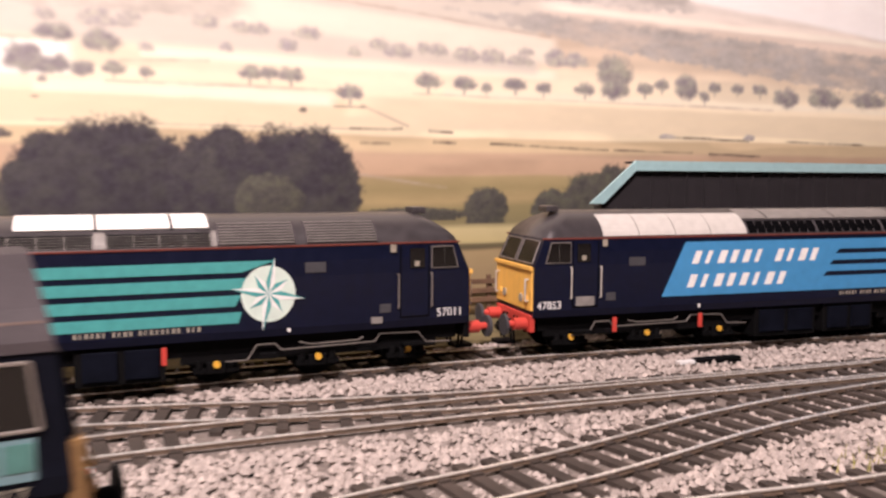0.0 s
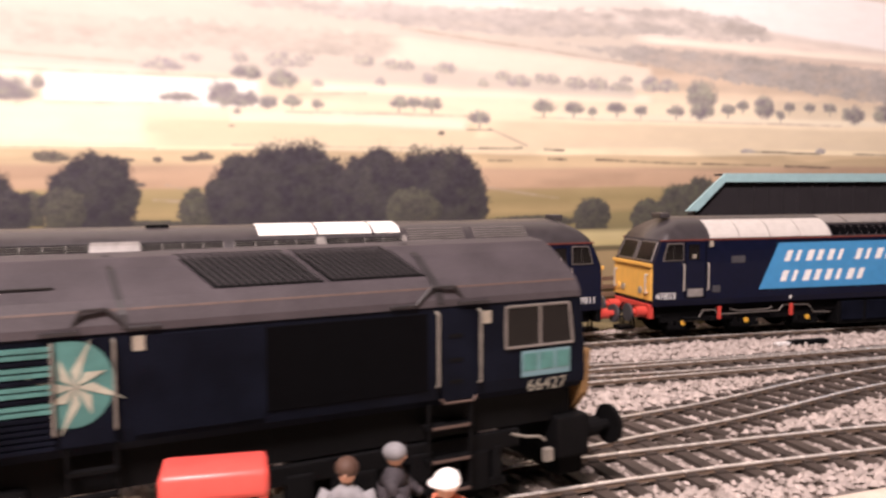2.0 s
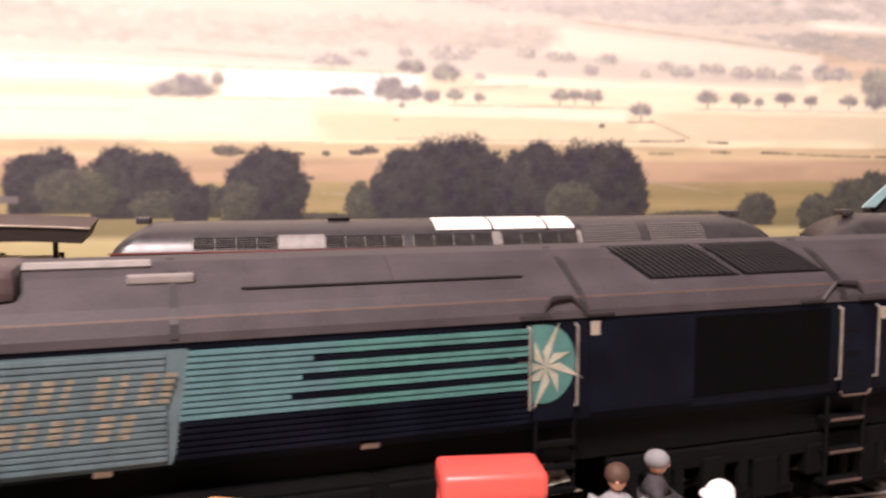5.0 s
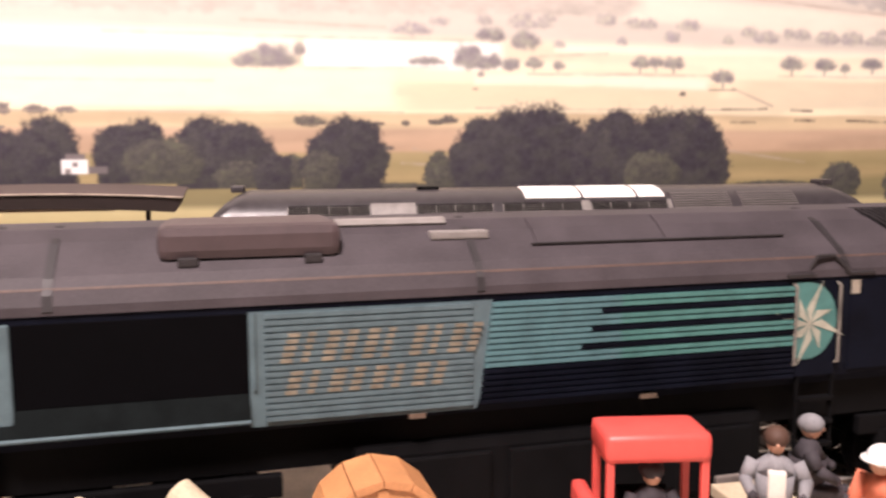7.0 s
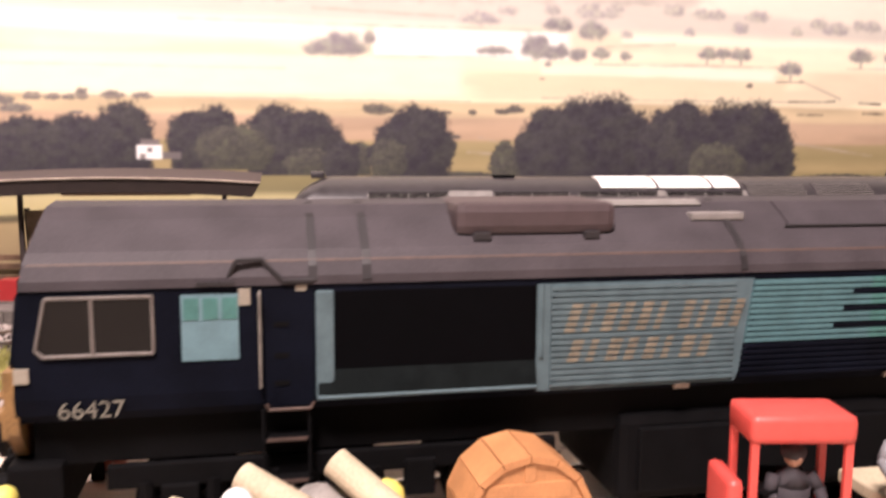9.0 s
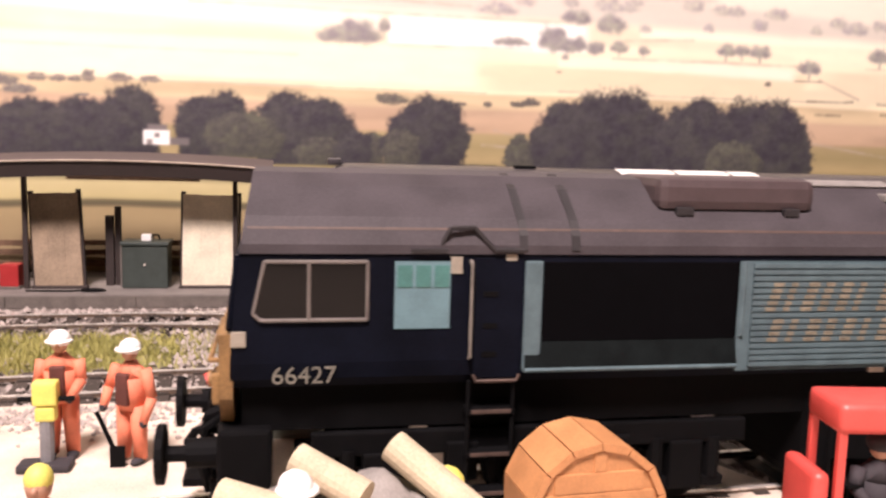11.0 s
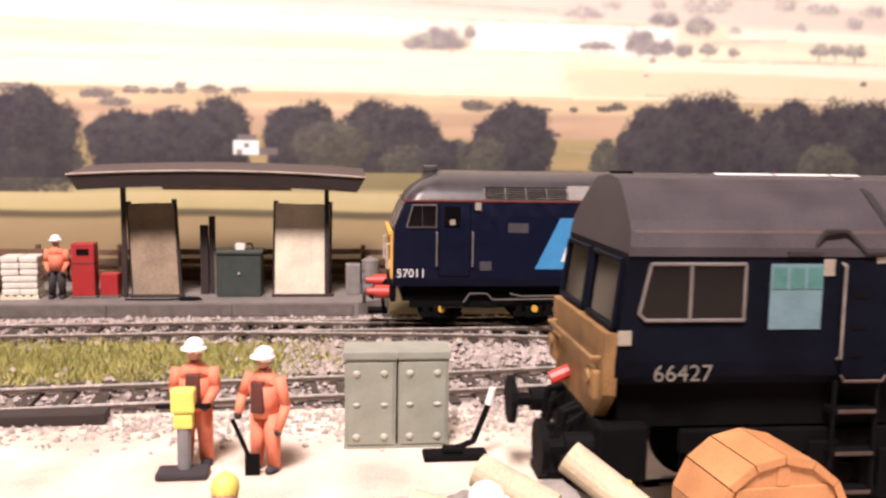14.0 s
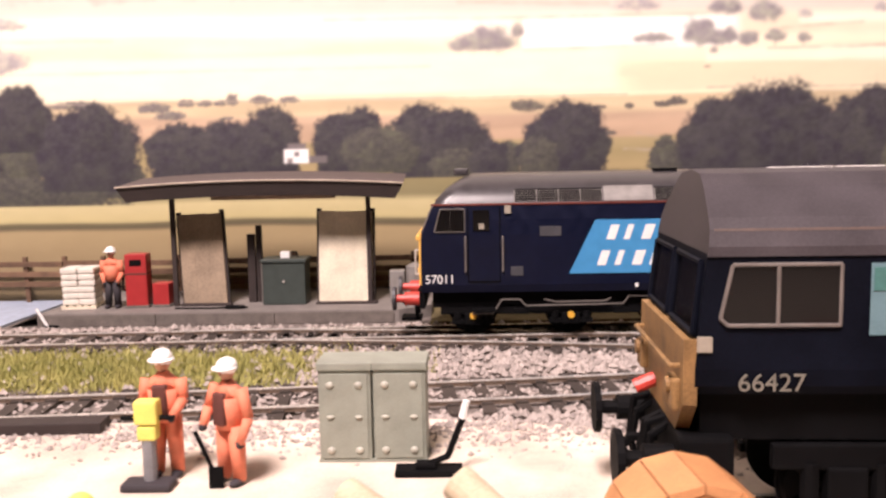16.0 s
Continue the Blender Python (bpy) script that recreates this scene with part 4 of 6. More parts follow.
def diesel(name, x, y, turn, label, num, kind):
    t = thing(name, x, y, 0, turn, label, "locomotive", "model locomotives")
    bm = bmesh.new()
    shell(bm, P47, 130.5, ends47)
    part("body", bm, NAVY, t, "dark navy body shell")
    bm = bmesh.new()
    shell(bm, R47, 130.5, ends47, 60)
    part("roof", bm, ROOF, t, "dark grey rounded roof", True)
    bm = bmesh.new()
    for k in (-1, 1):
        box(bm, -127, 127, k * 17.1 - 0.25, k * 17.1 + 0.25, 48.7, 49.3)
    part("cantrail_line", bm, REDLINE, t, "thin red line along the roof edge")
    for s in (-1, 1):
        cab47(t, s, kind)
    ys = -18.05
    # livery on the near side
    if kind == 57:
        bm = bmesh.new()
        plate(bm, [(-82, 26), (-10, 26), (-10, 43.5), (-73.5, 43.5)], ys, 0.12)
        lv = part("livery_panel", bm, BLUE, t, "bright mid-blue side panel")
        bm = bmesh.new()
        side_bars(bm, (6, 4), -70, 37.0, 4.8, ys - 0.12, 1.6, 5.6)
        side_bars(bm, (8,), -73, 28.6, 4.8, ys - 0.12, 1.6, 5.6)
        part("lettering", bm, WHITE, lv, "white italic lettering shown as bars")
        stripe_x0 = -10
        for i in range(4):
            z1 = 44.7 - i * 5.35
            bm = bmesh.new()
            plate(bm, [(stripe_x0, z1 - 3.5), (51 - (i if i < 2 else 4 - i), z1 - 3.5), (62 - i * 4.2 if i < 2 else 51, z1), (stripe_x0, z1)], ys, 0.12)
            part("stripe", bm, TEAL, t, "turquoise side stripe")
        compass(t, 59.5, 34.0, 10.6, ys - 0.13)
        bm = bmesh.new()
        side_bars(bm, (6, 4, 8, 3), 2, 23.2, 1.5, ys, 0, 1.6)
        part("web_lettering", bm, CREAMDULL, t, "small pale lettering shown as bars")
    else:
        bm = bmesh.new()
        plate(bm, [(-77, 26), (70, 26), (70, 47), (-67, 47)], ys, 0.12)
        lv = part("livery_panel", bm, BLUE, t, "bright mid-blue side panel")
        bm = bmesh.new()
        side_bars(bm, (6, 4), -64, 38.4, 5.0, ys - 0.12, 1.9, 5.75)
        side_bars(bm, (8,), -66, 29.2, 5.0, ys - 0.12, 1.9, 6.0)
        part("lettering", bm, WHITE, lv, "white italic lettering shown as bars")
        for i in range(3):
            bm = bmesh.new()
            plate(bm, [(5 - 3 * i, 41.0 - i * 4.6), (72, 41.0 - i * 4.6), (72, 42.8 - i * 4.6), (7 - 3 * i, 42.8 - i * 4.6)], ys - 0.12, 0.12)
            part("stripe", bm, NAVY, lv, "dark navy stripe")
        bm = bmesh.new()
        side_bars(bm, (6, 4, 8, 3), 8, 23.6, 1.5, ys, 0, 1.6)
        part("web_lettering", bm, CREAMDULL, t, "small pale lettering shown as bars")
    for s, xx in ((-1, -124.3), (1, 122.8)):
        number(num, 4.0, xx, ys - 0.1, 23.2, WHITE, t)
    # small details on the side
    for xx, w, z, h, m in ((-88, 7, 38.4, 3.2, DARKVENT), (75, 7, 40.2, 3.4, DARKVENT), (96, 4, 22.0, 2.2, GREYPANEL), (-60, 1.0, 21.2, 1.4, WHITE), (66, 1.0, 21.2, 1.2, WHITE)):
        bm = bmesh.new()
        box(bm, xx - w / 2, xx + w / 2, ys - 0.15, ys + 0.1, z, z + h, 0.1)
        part("side_plate", bm, m, t, "small plate on the body side")
    # roof fittings
    if kind == 57:
        for a, b in ((-99.5, -71), (-54, -26), (-22, 8), (12, 42)):
            bm = bmesh.new()
            on_roof(bm, a, b, 49.7, 53.6, 0.15, 0)
            g = part("roof_grille", bm, BLACKGRILLE, t, "black roof grille")
            bm = bmesh.new()
            for k in range(5):
                z = 50.1 + k * 0.75
                rod(bm, (a, -roof_y(z) - 0.25, z), (b, -roof_y(z) - 0.25, z), 0.09, 4)
            for k in range(5):
                xx = a + (b - a) * k / 4
                rod(bm, (xx, -roof_y(49.8) - 0.25, 49.8), (xx, -roof_y(53.4) - 0.35, 53.4), 0.2, 4)
            part("slats", bm, GREYPANEL, g)
        # lighter grey pieces; the widest paints the satin sheen on the roof
        for a, b in ((-70.5, -54.5), (8.4, 11.6), (42.5, 44)):
            bm = bmesh.new()
            on_roof(bm, a, b, 49.5, 54.2, 0.2, 0, 4)
            part("roof_panel", bm, GREYPANEL, t, "grey roof side panel, lightened for the roof's sheen")
        for a, b in ((44, 69), (72, 97)):
            bm = bmesh.new()
            on_roof(bm, a, b, 49.6, 56.5, 0.2, 0, 5)
            lv = part("louvre_panel", bm, ROOF66, t, "grey louvred roof panel")
            bm = bmesh.new()
            for k in range(8):
                z = 50.2 + k * 0.85
                box(bm, a + 0.6, b - 0.6, -roof_y(z) - 0.75, -roof_y(z) - 0.1, z, z + 0.38)
            part("slats", bm, GREYPANEL, lv)
        for a, b in ((-13, 8.6), (9.4, 30.4), (31.2, 42)):
            bm = bmesh.new()
            on_roof(bm, a, b, 55.0, 58.9, 0.5, 0, 4)
            part("roof_light_panel", bm, WHITEPANEL, t, "bright white roof panel")
        for xx in (9.0, 30.8):
            bm = bmesh.new()
            on_roof(bm, xx - 0.45, xx + 0.45, 54.8, 58.95, 0.62, 0, 4)
            part("pane_rib", bm, ROOF, t, "dark rib between the panes")
        bm = bmesh.new()
        box(bm, -52, -44, -4.5, -1.0, 58.2, 59.6, 0.3)
        part("roof_vent", bm, BLACK, t)
    else:
        for a, b in ((-102, -87), (-86.6, -71), (-70.6, -55), (-54.6, -38)):
            bm = bmesh.new()
            on_roof(bm, a, b, 49.6, 57.4, 0.25, 0, 5)
            part("roof_panel", bm, SILVER, t, "silver white roof side panel")
        for a, b in ((-37, -4), (-3, 30), (31, 62)):
            bm = bmesh.new()
            on_roof(bm, a, b, 49.8, 54.5, 0.15, 0, 3)
            g = part("roof_grille", bm, BLACKGRILLE, t, "black roof grille")
            bm = bmesh.new()
            for k in range(9):
                xx = a + (b - a) * k / 8
                rod(bm, (xx, -roof_y(49.8) - 0.25, 49.8), (xx, -roof_y(54.2) - 0.35, 54.2), 0.25, 4)
            part("slats", bm, ROOF66, g)
        for a, b in ((-38, -26), (-25, 8), (9, 40)):
            bm = bmesh.new()
            on_roof(bm, a, b, 55.2, 58.6, 0.4, 0, 4)
            part("roof_light_panel", bm, GREYPANEL, t, "light grey roof panel")
    # underframe
    bm = bmesh.new()
    box(bm, -127, 127, -14, 14, 14.5, 20.5)
    box(bm, -32, -2, -16, 16, 7.5, 20, 0.6)
    box(bm, 2, 28, -16, 16, 8.0, 20, 0.6)
    part("underframe", bm, BLACK, t, "black underframe and tanks")
    for k, (a, b) in enumerate(((-30, -18), (-16, -4), (4, 14), (16, 26))):
        bm = bmesh.new()
        box(bm, a, b, -16.8, -15.8, 9.5, 18.5, 0.3)
        part("battery_box", bm, NAVY_DULL, t)
    ax = [-113.5, -81.0, -48.0]
    ws = bogie(t, -81, ax, 13.2, 8.5, 16.0, 8.2, AXLE)
    ws += bogie(t, 78, [43.5, 76.5, 108.5], 13.2, 8.5, 16.0, 8.2, AXLE)
    for s in (-1, 1):
        bm = bmesh.new()
        m = 80 * s
        wire(bm, [(m - 34, -15.6, 12.5), (m - 27, -15.6, 12.5), (m - 24, -15.6, 17.2), (m - 18, -15.6, 17.2), (m - 16, -15.6, 15), (m + 16, -15.6, 15.4), (m + 18, -15.6, 18), (m + 32, -15.6, 17.6), (m + 35, -15.6, 14), (m + 44, -15.6, 13.6)], 0.25, 5)
        wire(bm, [(m - 10, -15.7, 17.2), (m - 6, -15.7, 16.2), (m + 10, -15.7, 16.4), (m + 12, -15.7, 17.4)], 0.25, 5)
        part("sand_pipe", bm, FRAME, t, "thin pale pipework on the bogie")
    for xx in (27.5,) if kind == 57 else (-96, -58):
        bm = bmesh.new()
        box(bm, xx - 0.8, xx + 0.8, -16.6, -15.6, 13, 18.6, 0.2)
        part("brake_rod", bm, RED, t, "small red lever")
    return t


diesel("diesel_locomotive", 69.5, 305.0, -0.7, "navy model diesel with turquoise stripes and a compass emblem", "57011", 57)
diesel("diesel_locomotive", 357.0, 288.0, -6.2, "navy model diesel with a blue side panel and yellow end", "47853", 47)


# heavy freight diesel on the near track
P66 = [(16.4, 29.0), (17.6, 30.5), (18.0, 33.0), (18.0, 42.0), (18.0, 50.0)]
R66 = [(18.3, 49.6), (18.2, 51.0), (17.2, 53.4), (15.6, 55.0), (9.5, 59.4), (6.0, 61.2), (0.0, 61.8)]


def ends66(z):
    return 1.0 if z < 36 else (1.0 + (z - 36) * 0.10 if z < 50 else 2.4 + (z - 50) * 0.14)


def slope66(z):
    for (y0, z0), (y1, z1) in zip(R66, R66[1:]):
        if z0 <= z <= z1:
            return y0 + (y1 - y0) * (z - z0) / max(1e-6, z1 - z0)
    return 0.0


def roof_strip(bm, x0, x1, z0, z1, proud, index=0, lean=0.0, steps=5):
    zs = [z0 + (z1 - z0) * i / steps for i in range(steps + 1)]
    rows = []
    for i, z in enumerate(zs):
        y, k = -slope66(z), lean * i / steps
        rows.append([bm.verts.new(p) for p in ((x0 + k, y - proud * 0.6, z + proud * 0.8), (x1 + k, y - proud * 0.6, z + proud * 0.8), (x0 + k, y + 0.6, z - 0.6), (x1 + k, y + 0.6, z - 0.6))])
    fs = []
    for a, b in zip(rows, rows[1:]):
        fs += [bm.faces.new((a[0], a[1], b[1], b[0])), bm.faces.new((a[0], b[0], b[2], a[2])), bm.faces.new((a[1], a[3], b[3], b[1]))]
    a, b = rows[0], rows[-1]
    fs += [bm.faces.new((a[0], a[2], a[3], a[1])), bm.faces.new((b[0], b[1], b[3], b[2]))]
    mark(fs, index)


SPACING_DRAWN = (-181, -141, -136, -120, -106.4, -103, -93.5, -55.5, -15, 41.6, 51.4, 55.6, 107.2, 115, 121, 136.2, 141, 181)
SPACING_TRUE = (-181.6, -141.6, -136.5, -119.9, -107.2, -104, -95.3, -56.9, -19.6, 39.6, 49.1, 53.1, 110.1, 120, 126.5, 143.9, 149, 189)


def freight_diesel():
    t = thing("freight_locomotive", 0, 148.4, 0, 0, "weathered navy freight diesel with grey roof, rolling along the near track", "locomotive", "model locomotives")
    H = 140.5
    bm = bmesh.new()
    shell(bm, P66, H, ends66)
    part("body", bm, NAVY_DULL, t, "weathered dark navy body")
    bm = bmesh.new()
    shell(bm, R66, H, ends66, 70)
    part("roof", bm, ROOF66, t, "dull brown-grey sloping roof")
    bm = bmesh.new()
    roof_strip(bm, -137, 137, 53.15, 53.5, 0.04, 0, 0, 1)
    part("cantrail_line", bm, FAINTLINE, t, "faint orange line along the roof")
    ys = -18.05
    # roof joints, hatches, pod and grilles
    for xx in (-94, -85.5, -16.5, 53.5, 108):
        bm = bmesh.new()
        roof_strip(bm, xx - 0.7, xx + 0.7, 50, 61.4, 0.28, 0, -1.5 if xx > 0 else 0)
        part("roof_joint", bm, ROOF66D, t, "raised dark roof joint strip")
    bm = bmesh.new()
    box(bm, -70.5, -41, -14.4, 4, 56.4, 61.9, 1.6)
    part("silencer_pod", bm, BOX66, t, "brownish raised silencer pod")
    bm = bmesh.new()
    for xx in (-66, -46):
        box(bm, xx - 1.5, xx + 1.5, -15.2, -14.0, 55.6, 57.0, 0.2)
    part("pod_foot", bm, ROOF66D, t)
    bm = bmesh.new()
    roof_strip(bm, -41, -20, 60.4, 61.3, 0.5)
    box(bm, -24, -13, -11.6, -7, 58.2, 59.6, 0.3)
    part("roof_plate", bm, GREYPANEL, t, "pale plate on the roof")
    for a, b in ((-5, 18), (19, 42)):
        bm = bmesh.new()
        roof_strip(bm, a, b, 57.0, 61.0, 0.3)
        part("roof_hatch", bm, ROOF66, t, "flush roof hatch")
    bm = bmesh.new()
    wire(bm, [(-6, -slope66(57) - 0.4, 57.2), (42.5, -slope66(57) - 0.4, 57.2)], 0.25, 5)
    part("hatch_rail", bm, ROOF66D, t)
    for a, b in ((68, 87), (88, 106.5)):
        bm = bmesh.new()
        roof_strip(bm, a, b, 55.6, 61.3, 0.12, 0, -5)
        g = part("radiator_grille", bm, BLACK, t, "dark radiator grille on the roof")
        bm = bmesh.new()
        for k in range(14):
            xx = a + 1 + (b - a - 2) * k / 13
            roof_strip(bm, xx - 0.28, xx + 0.28, 55.8, 61.1, 0.4, 0, -5)
        part("slats", bm, ROOF66D, g, "close dark slats")
    # side: pale ridged panels
    bm = bmesh.new()
    plate(bm, [(-57.4, 30.2), (-17.5, 30.2), (-15.2, 36), (-14.4, 48.6), (-57.4, 48.6)], ys, 0.15)
    pn = part("livery_panel", bm, BLUEDULL, t, "dusty pale-blue side panel")
    for k in range(17):
        z = 31.0 + k * 1.03
        bm = bmesh.new()
        box(bm, -55, -18.2, ys - 0.6, ys - 0.1, z, z + 0.74)
        part("ridge", bm, BLUEDULL, pn)
    bm = bmesh.new()
    for x, n, per, low in ((-52.5, 6, 3.5, 40.2), (-30, 4, 3.5, 40.2), (-52, 8, 3.7, 34.6)):
        rows = [31.0 + k * 1.03 for k in range(17) if low < 31.0 + k * 1.03 < low + 4.4]
        for i in range(n):
            for z in rows:
                o, w = x + i * per + (z - low) * 0.35, per * (0.58, 0.36, 0.62, 0.5)[i % 4]
                box(bm, o, o + w, ys - 0.68, ys - 0.56, z + 0.03, z + 0.70)
    part("lettering", bm, mat("worn_cream_print", (0.23, 0.205, 0.15), 0.65, vary=0.5, scale=500), pn, "faded cream lettering shown as bars")
    # sill below the grille, coloured far darker than the pale panel
    bm = bmesh.new()
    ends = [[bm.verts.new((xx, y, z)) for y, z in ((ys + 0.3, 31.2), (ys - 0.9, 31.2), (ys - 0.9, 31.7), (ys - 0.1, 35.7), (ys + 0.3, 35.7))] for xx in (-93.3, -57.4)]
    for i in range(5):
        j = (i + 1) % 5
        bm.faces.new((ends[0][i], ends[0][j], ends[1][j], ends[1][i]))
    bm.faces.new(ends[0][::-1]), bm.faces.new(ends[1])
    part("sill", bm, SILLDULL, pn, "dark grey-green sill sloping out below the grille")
    # pale rod paints the highlight along the sill's lower edge
    bm = bmesh.new()
    rod(bm, (-93.3, ys - 0.75, 31.3), (-57.4, ys - 0.75, 31.3), 0.42, 8)
    part("sill_edge", bm, BLUEDULL, pn, "dusty pale-blue lower edge drawn as a highlight")
    bm = bmesh.new()
    box(bm, -93.6, -90.7, ys - 0.5, ys + 0.2, 31.0, 48.6, 0.35)
    part("grille_post", bm, BLUEDULL, pn, "dusty pale-blue post beside the grille")
    bm = bmesh.new()
    box(bm, -90.5, -57.2, ys - 0.1, ys + 0.3, 35.7, 48.4, 0.1)
    part("air_intake_grille", bm, BLACKGRILLE, t, "black intake grille in the side")
    bm = bmesh.new()
    wire(bm, [(-56.6, ys - 0.2, 36.2), (-56.6, ys - 0.2, 48.5)], 0.4, 6)
    part("grille_edge", bm, BLUEDULL, t)
    # turquoise stripes over close ridges
    for k in range(17):
        z = 31.0 + k * 1.03
        teal = k >= 6 and k not in (8, 11, 14)
        x0 = -16.9 + 0.15 * k
        cut = 8.0 if teal else (-4.0 + 0.6 * k if k >= 6 else None)
        if cut is not None:
            bm = bmesh.new()
            box(bm, x0, cut, ys - 0.65, ys + 0.1, z, z + 0.70)
            part("stripe_ridge", bm, BLUETEAL, t, "blue-green ridge")
        else:
            cut = x0
        bm = bmesh.new()
        box(bm, cut, 41.8, ys - 0.65, ys + 0.1, z, z + 0.70)
        part("stripe_ridge", bm, TEALDULL if teal else NAVY_DULL, t, "turquoise ridge" if teal else "navy ridge")
    bm = bmesh.new()
    box(bm, -139.4, -137.2, ys - 0.3, ys + 0.1, 35.6, 38.0, 0.2)
    part("marker_lamp", bm, CREAMDULL, t, "small pale marker lamp")
    # compass door
    bm = bmesh.new()
    plate(bm, [(42.4, 31), (51.2, 31), (51.2, 49), (42.4, 49)], ys, 0.12)
    cd = part("side_door", bm, NAVY_DULL, t, "navy side door with a compass emblem")
    bm = bmesh.new()
    plate(bm, [(44.8 + 6.6 * math.cos(a), 41.5 + 7.3 * math.sin(a)) for a in np.linspace(-1.9, 1.57, 14)] + [(42.2, 48.8), (42.2, 34)], ys - 0.12, 0.12)
    part("emblem_disc", bm, TEALDULL, cd, "dusty turquoise half disc")
    for k in range(8):
        bm = bmesh.new()
        a = k * math.pi / 4 + 1.25
        ln = 8.4 if k % 2 == 0 else 5.4
        b = a + 0.55
        plate(bm, [(45.2, 41), (45.2 + ln * math.cos(a), 41 + ln * math.sin(a)), (45.2 + 2.9 * math.cos(b), 41 + 2.9 * math.sin(b))], ys - 0.26 - 0.03 * (k % 2), 0.1)
        part("emblem_ray", bm, DULLRAY, cd, "pale compass ray")
    for xx in (41.6, 51.4, -103, 107.2, 115.0):
        bm = bmesh.new()
        wire(bm, [(xx, ys + 0.2, 48.6), (xx, ys - 1.0, 48.2), (xx, ys - 1.0, 33.6), (xx, ys + 0.2, 33.2)], 0.27, 6)
        part("handrail", bm, DULLRAIL, t, "grimy vertical handrail")
    # big dark doors
    bm = bmesh.new()
    box(bm, 54.5, 75, ys - 0.12, ys + 0.2, 31.5, 48.8, 0.15)
    part("panel_door", bm, NAVY_DULL, t)
    bm = bmesh.new()
    box(bm, 75.6, 105.5, ys - 0.1, ys + 0.2, 32.6, 48.4, 0.15)
    part("panel_grille", bm, BLACKGRILLE, t, "black mesh panel")
    # cab doors, labels
    for a, b in ((-102.2, -94), (108, 114.4)):
        bm = bmesh.new()
        box(bm, a, b, ys - 0.08, ys + 0.3, 30.0, 49.0, 0.15)
        dr = part("cab_door", bm, NAVY_DULL, t, "dark navy cab door")
        bm = bmesh.new()
        for z in (43.0, 38.0, 33.5):
            box(bm, a + 1.5, a + 4, ys - 0.2, ys, z, z + 0.8)
        part("louvre", bm, BLACK, dr)
        bm = bmesh.new()
        wire(bm, [(a, ys - 0.3, 30.6), (a + 0.6, ys - 0.3, 29.6), (b - 0.6, ys - 0.3, 29.6), (b, ys - 0.3, 30.6)], 0.28, 5)
        part("sill_rail", bm, FAINTLINE, dr, "worn orange-brown sill edge")
    for xx, z in ((-105.4, 46.6), (116.8, 45.4), (55.6, 46.2), (-96, 48.6)):
        bm = bmesh.new()
        box(bm, xx - 0.95, xx + 0.95, ys - 0.15, ys + 0.1, z, z + 2.6 if z < 48 else z + 1)
        part("label", bm, CREAMDULL, t, "small pale label")
    # cab windows
    for x0, x1, xm, z0, z1, rake in ((-136.2, -120.0, -128.4, 39.6, 48.4, 1.6), (121.0, 136.2, 128.6, 39.6, 48.4, 0)):
        bm = bmesh.new()
        q = [(x0, z0 + 1.0), (x0 + 1.0, z0), (x1, z0), (x1, z1), (x0 + rake, z1)] if rake else [(x0, z0), (x1, z0), (x1 - 1.0, z1), (x0, z1)]
        plate(bm, q, ys + 0.25, 0.4)
        w = part("cab_window", bm, GLASS, t, "dusty dark cab window")
        bm = bmesh.new()
        p = [(a, ys - 0.2, b) for a, b in q]
        for a, b in zip(p, p[1:] + p[:1]):
            rod(bm, a, b, 0.30, 6)
        rod(bm, (xm, ys - 0.2, z0), (xm, ys - 0.2, z1), 0.30, 6)
        part("frame", bm, FRAME, w, "dull silver window frame")
    # logo panels, drawn as plain shapes
    for x0, x1, za, zb, zc in ((-115.6, -106.4, 38.1, 43.2, 48.5), (124.5, 135.6, 33.0, 33.0, 38.6)):
        bm = bmesh.new()
        plate(bm, [(x0, zb), (x1, zb), (x1, zc), (x0, zc)], ys - 0.02, 0.12)
        lp = part("logo_panel", bm, LOGOPALE, t, "pale blue logo panel")
        bm = bmesh.new()
        for i in range(3):
            w = (x1 - x0) / 3
            box(bm, x0 + w * i + 0.4, x0 + w * (i + 1) - 0.2, ys - 0.26, ys - 0.1, zb + 1.3, zc - 0.6, 0.05)
        part("logo_bar", bm, TEALDULL, lp, "turquoise logo shapes")
        if za < zb:
            bm = bmesh.new()
            plate(bm, [(x0, za), (x1, za), (x1, zb), (x0, zb)], ys - 0.02, 0.12)
            part("pale_panel", bm, LOGOPALE, lp, "pale blue panel under the logo")
    number("66427", 3.75, -129.0, ys - 0.1, 29.9, FADECREAM, t)
    number("66427", 3.6, 130.2, ys - 0.1, 29.8, FADECREAM, t)
    # roof-edge grab rails over the cab doors
    for x0, s in ((-108, 1), (112, -1), (45, 1)):
        bm = bmesh.new()
        wire(bm, [(x0, -17.9, 51.0), (x0 + s * 1.5, -18.2, 53.6), (x0 + s * 5.5, -17.8, 53.6), (x0 + s * 9, -18.4, 50.2), (x0 + s * 14, -18.4, 50.2)], 0.38, 6)
        box(bm, x0 - s * 5, x0 + s * 1, -18.8, -18.0, 49.8, 50.4)
        part("grab_rail", bm, ROOF66D, t, "dark bent grab rail")
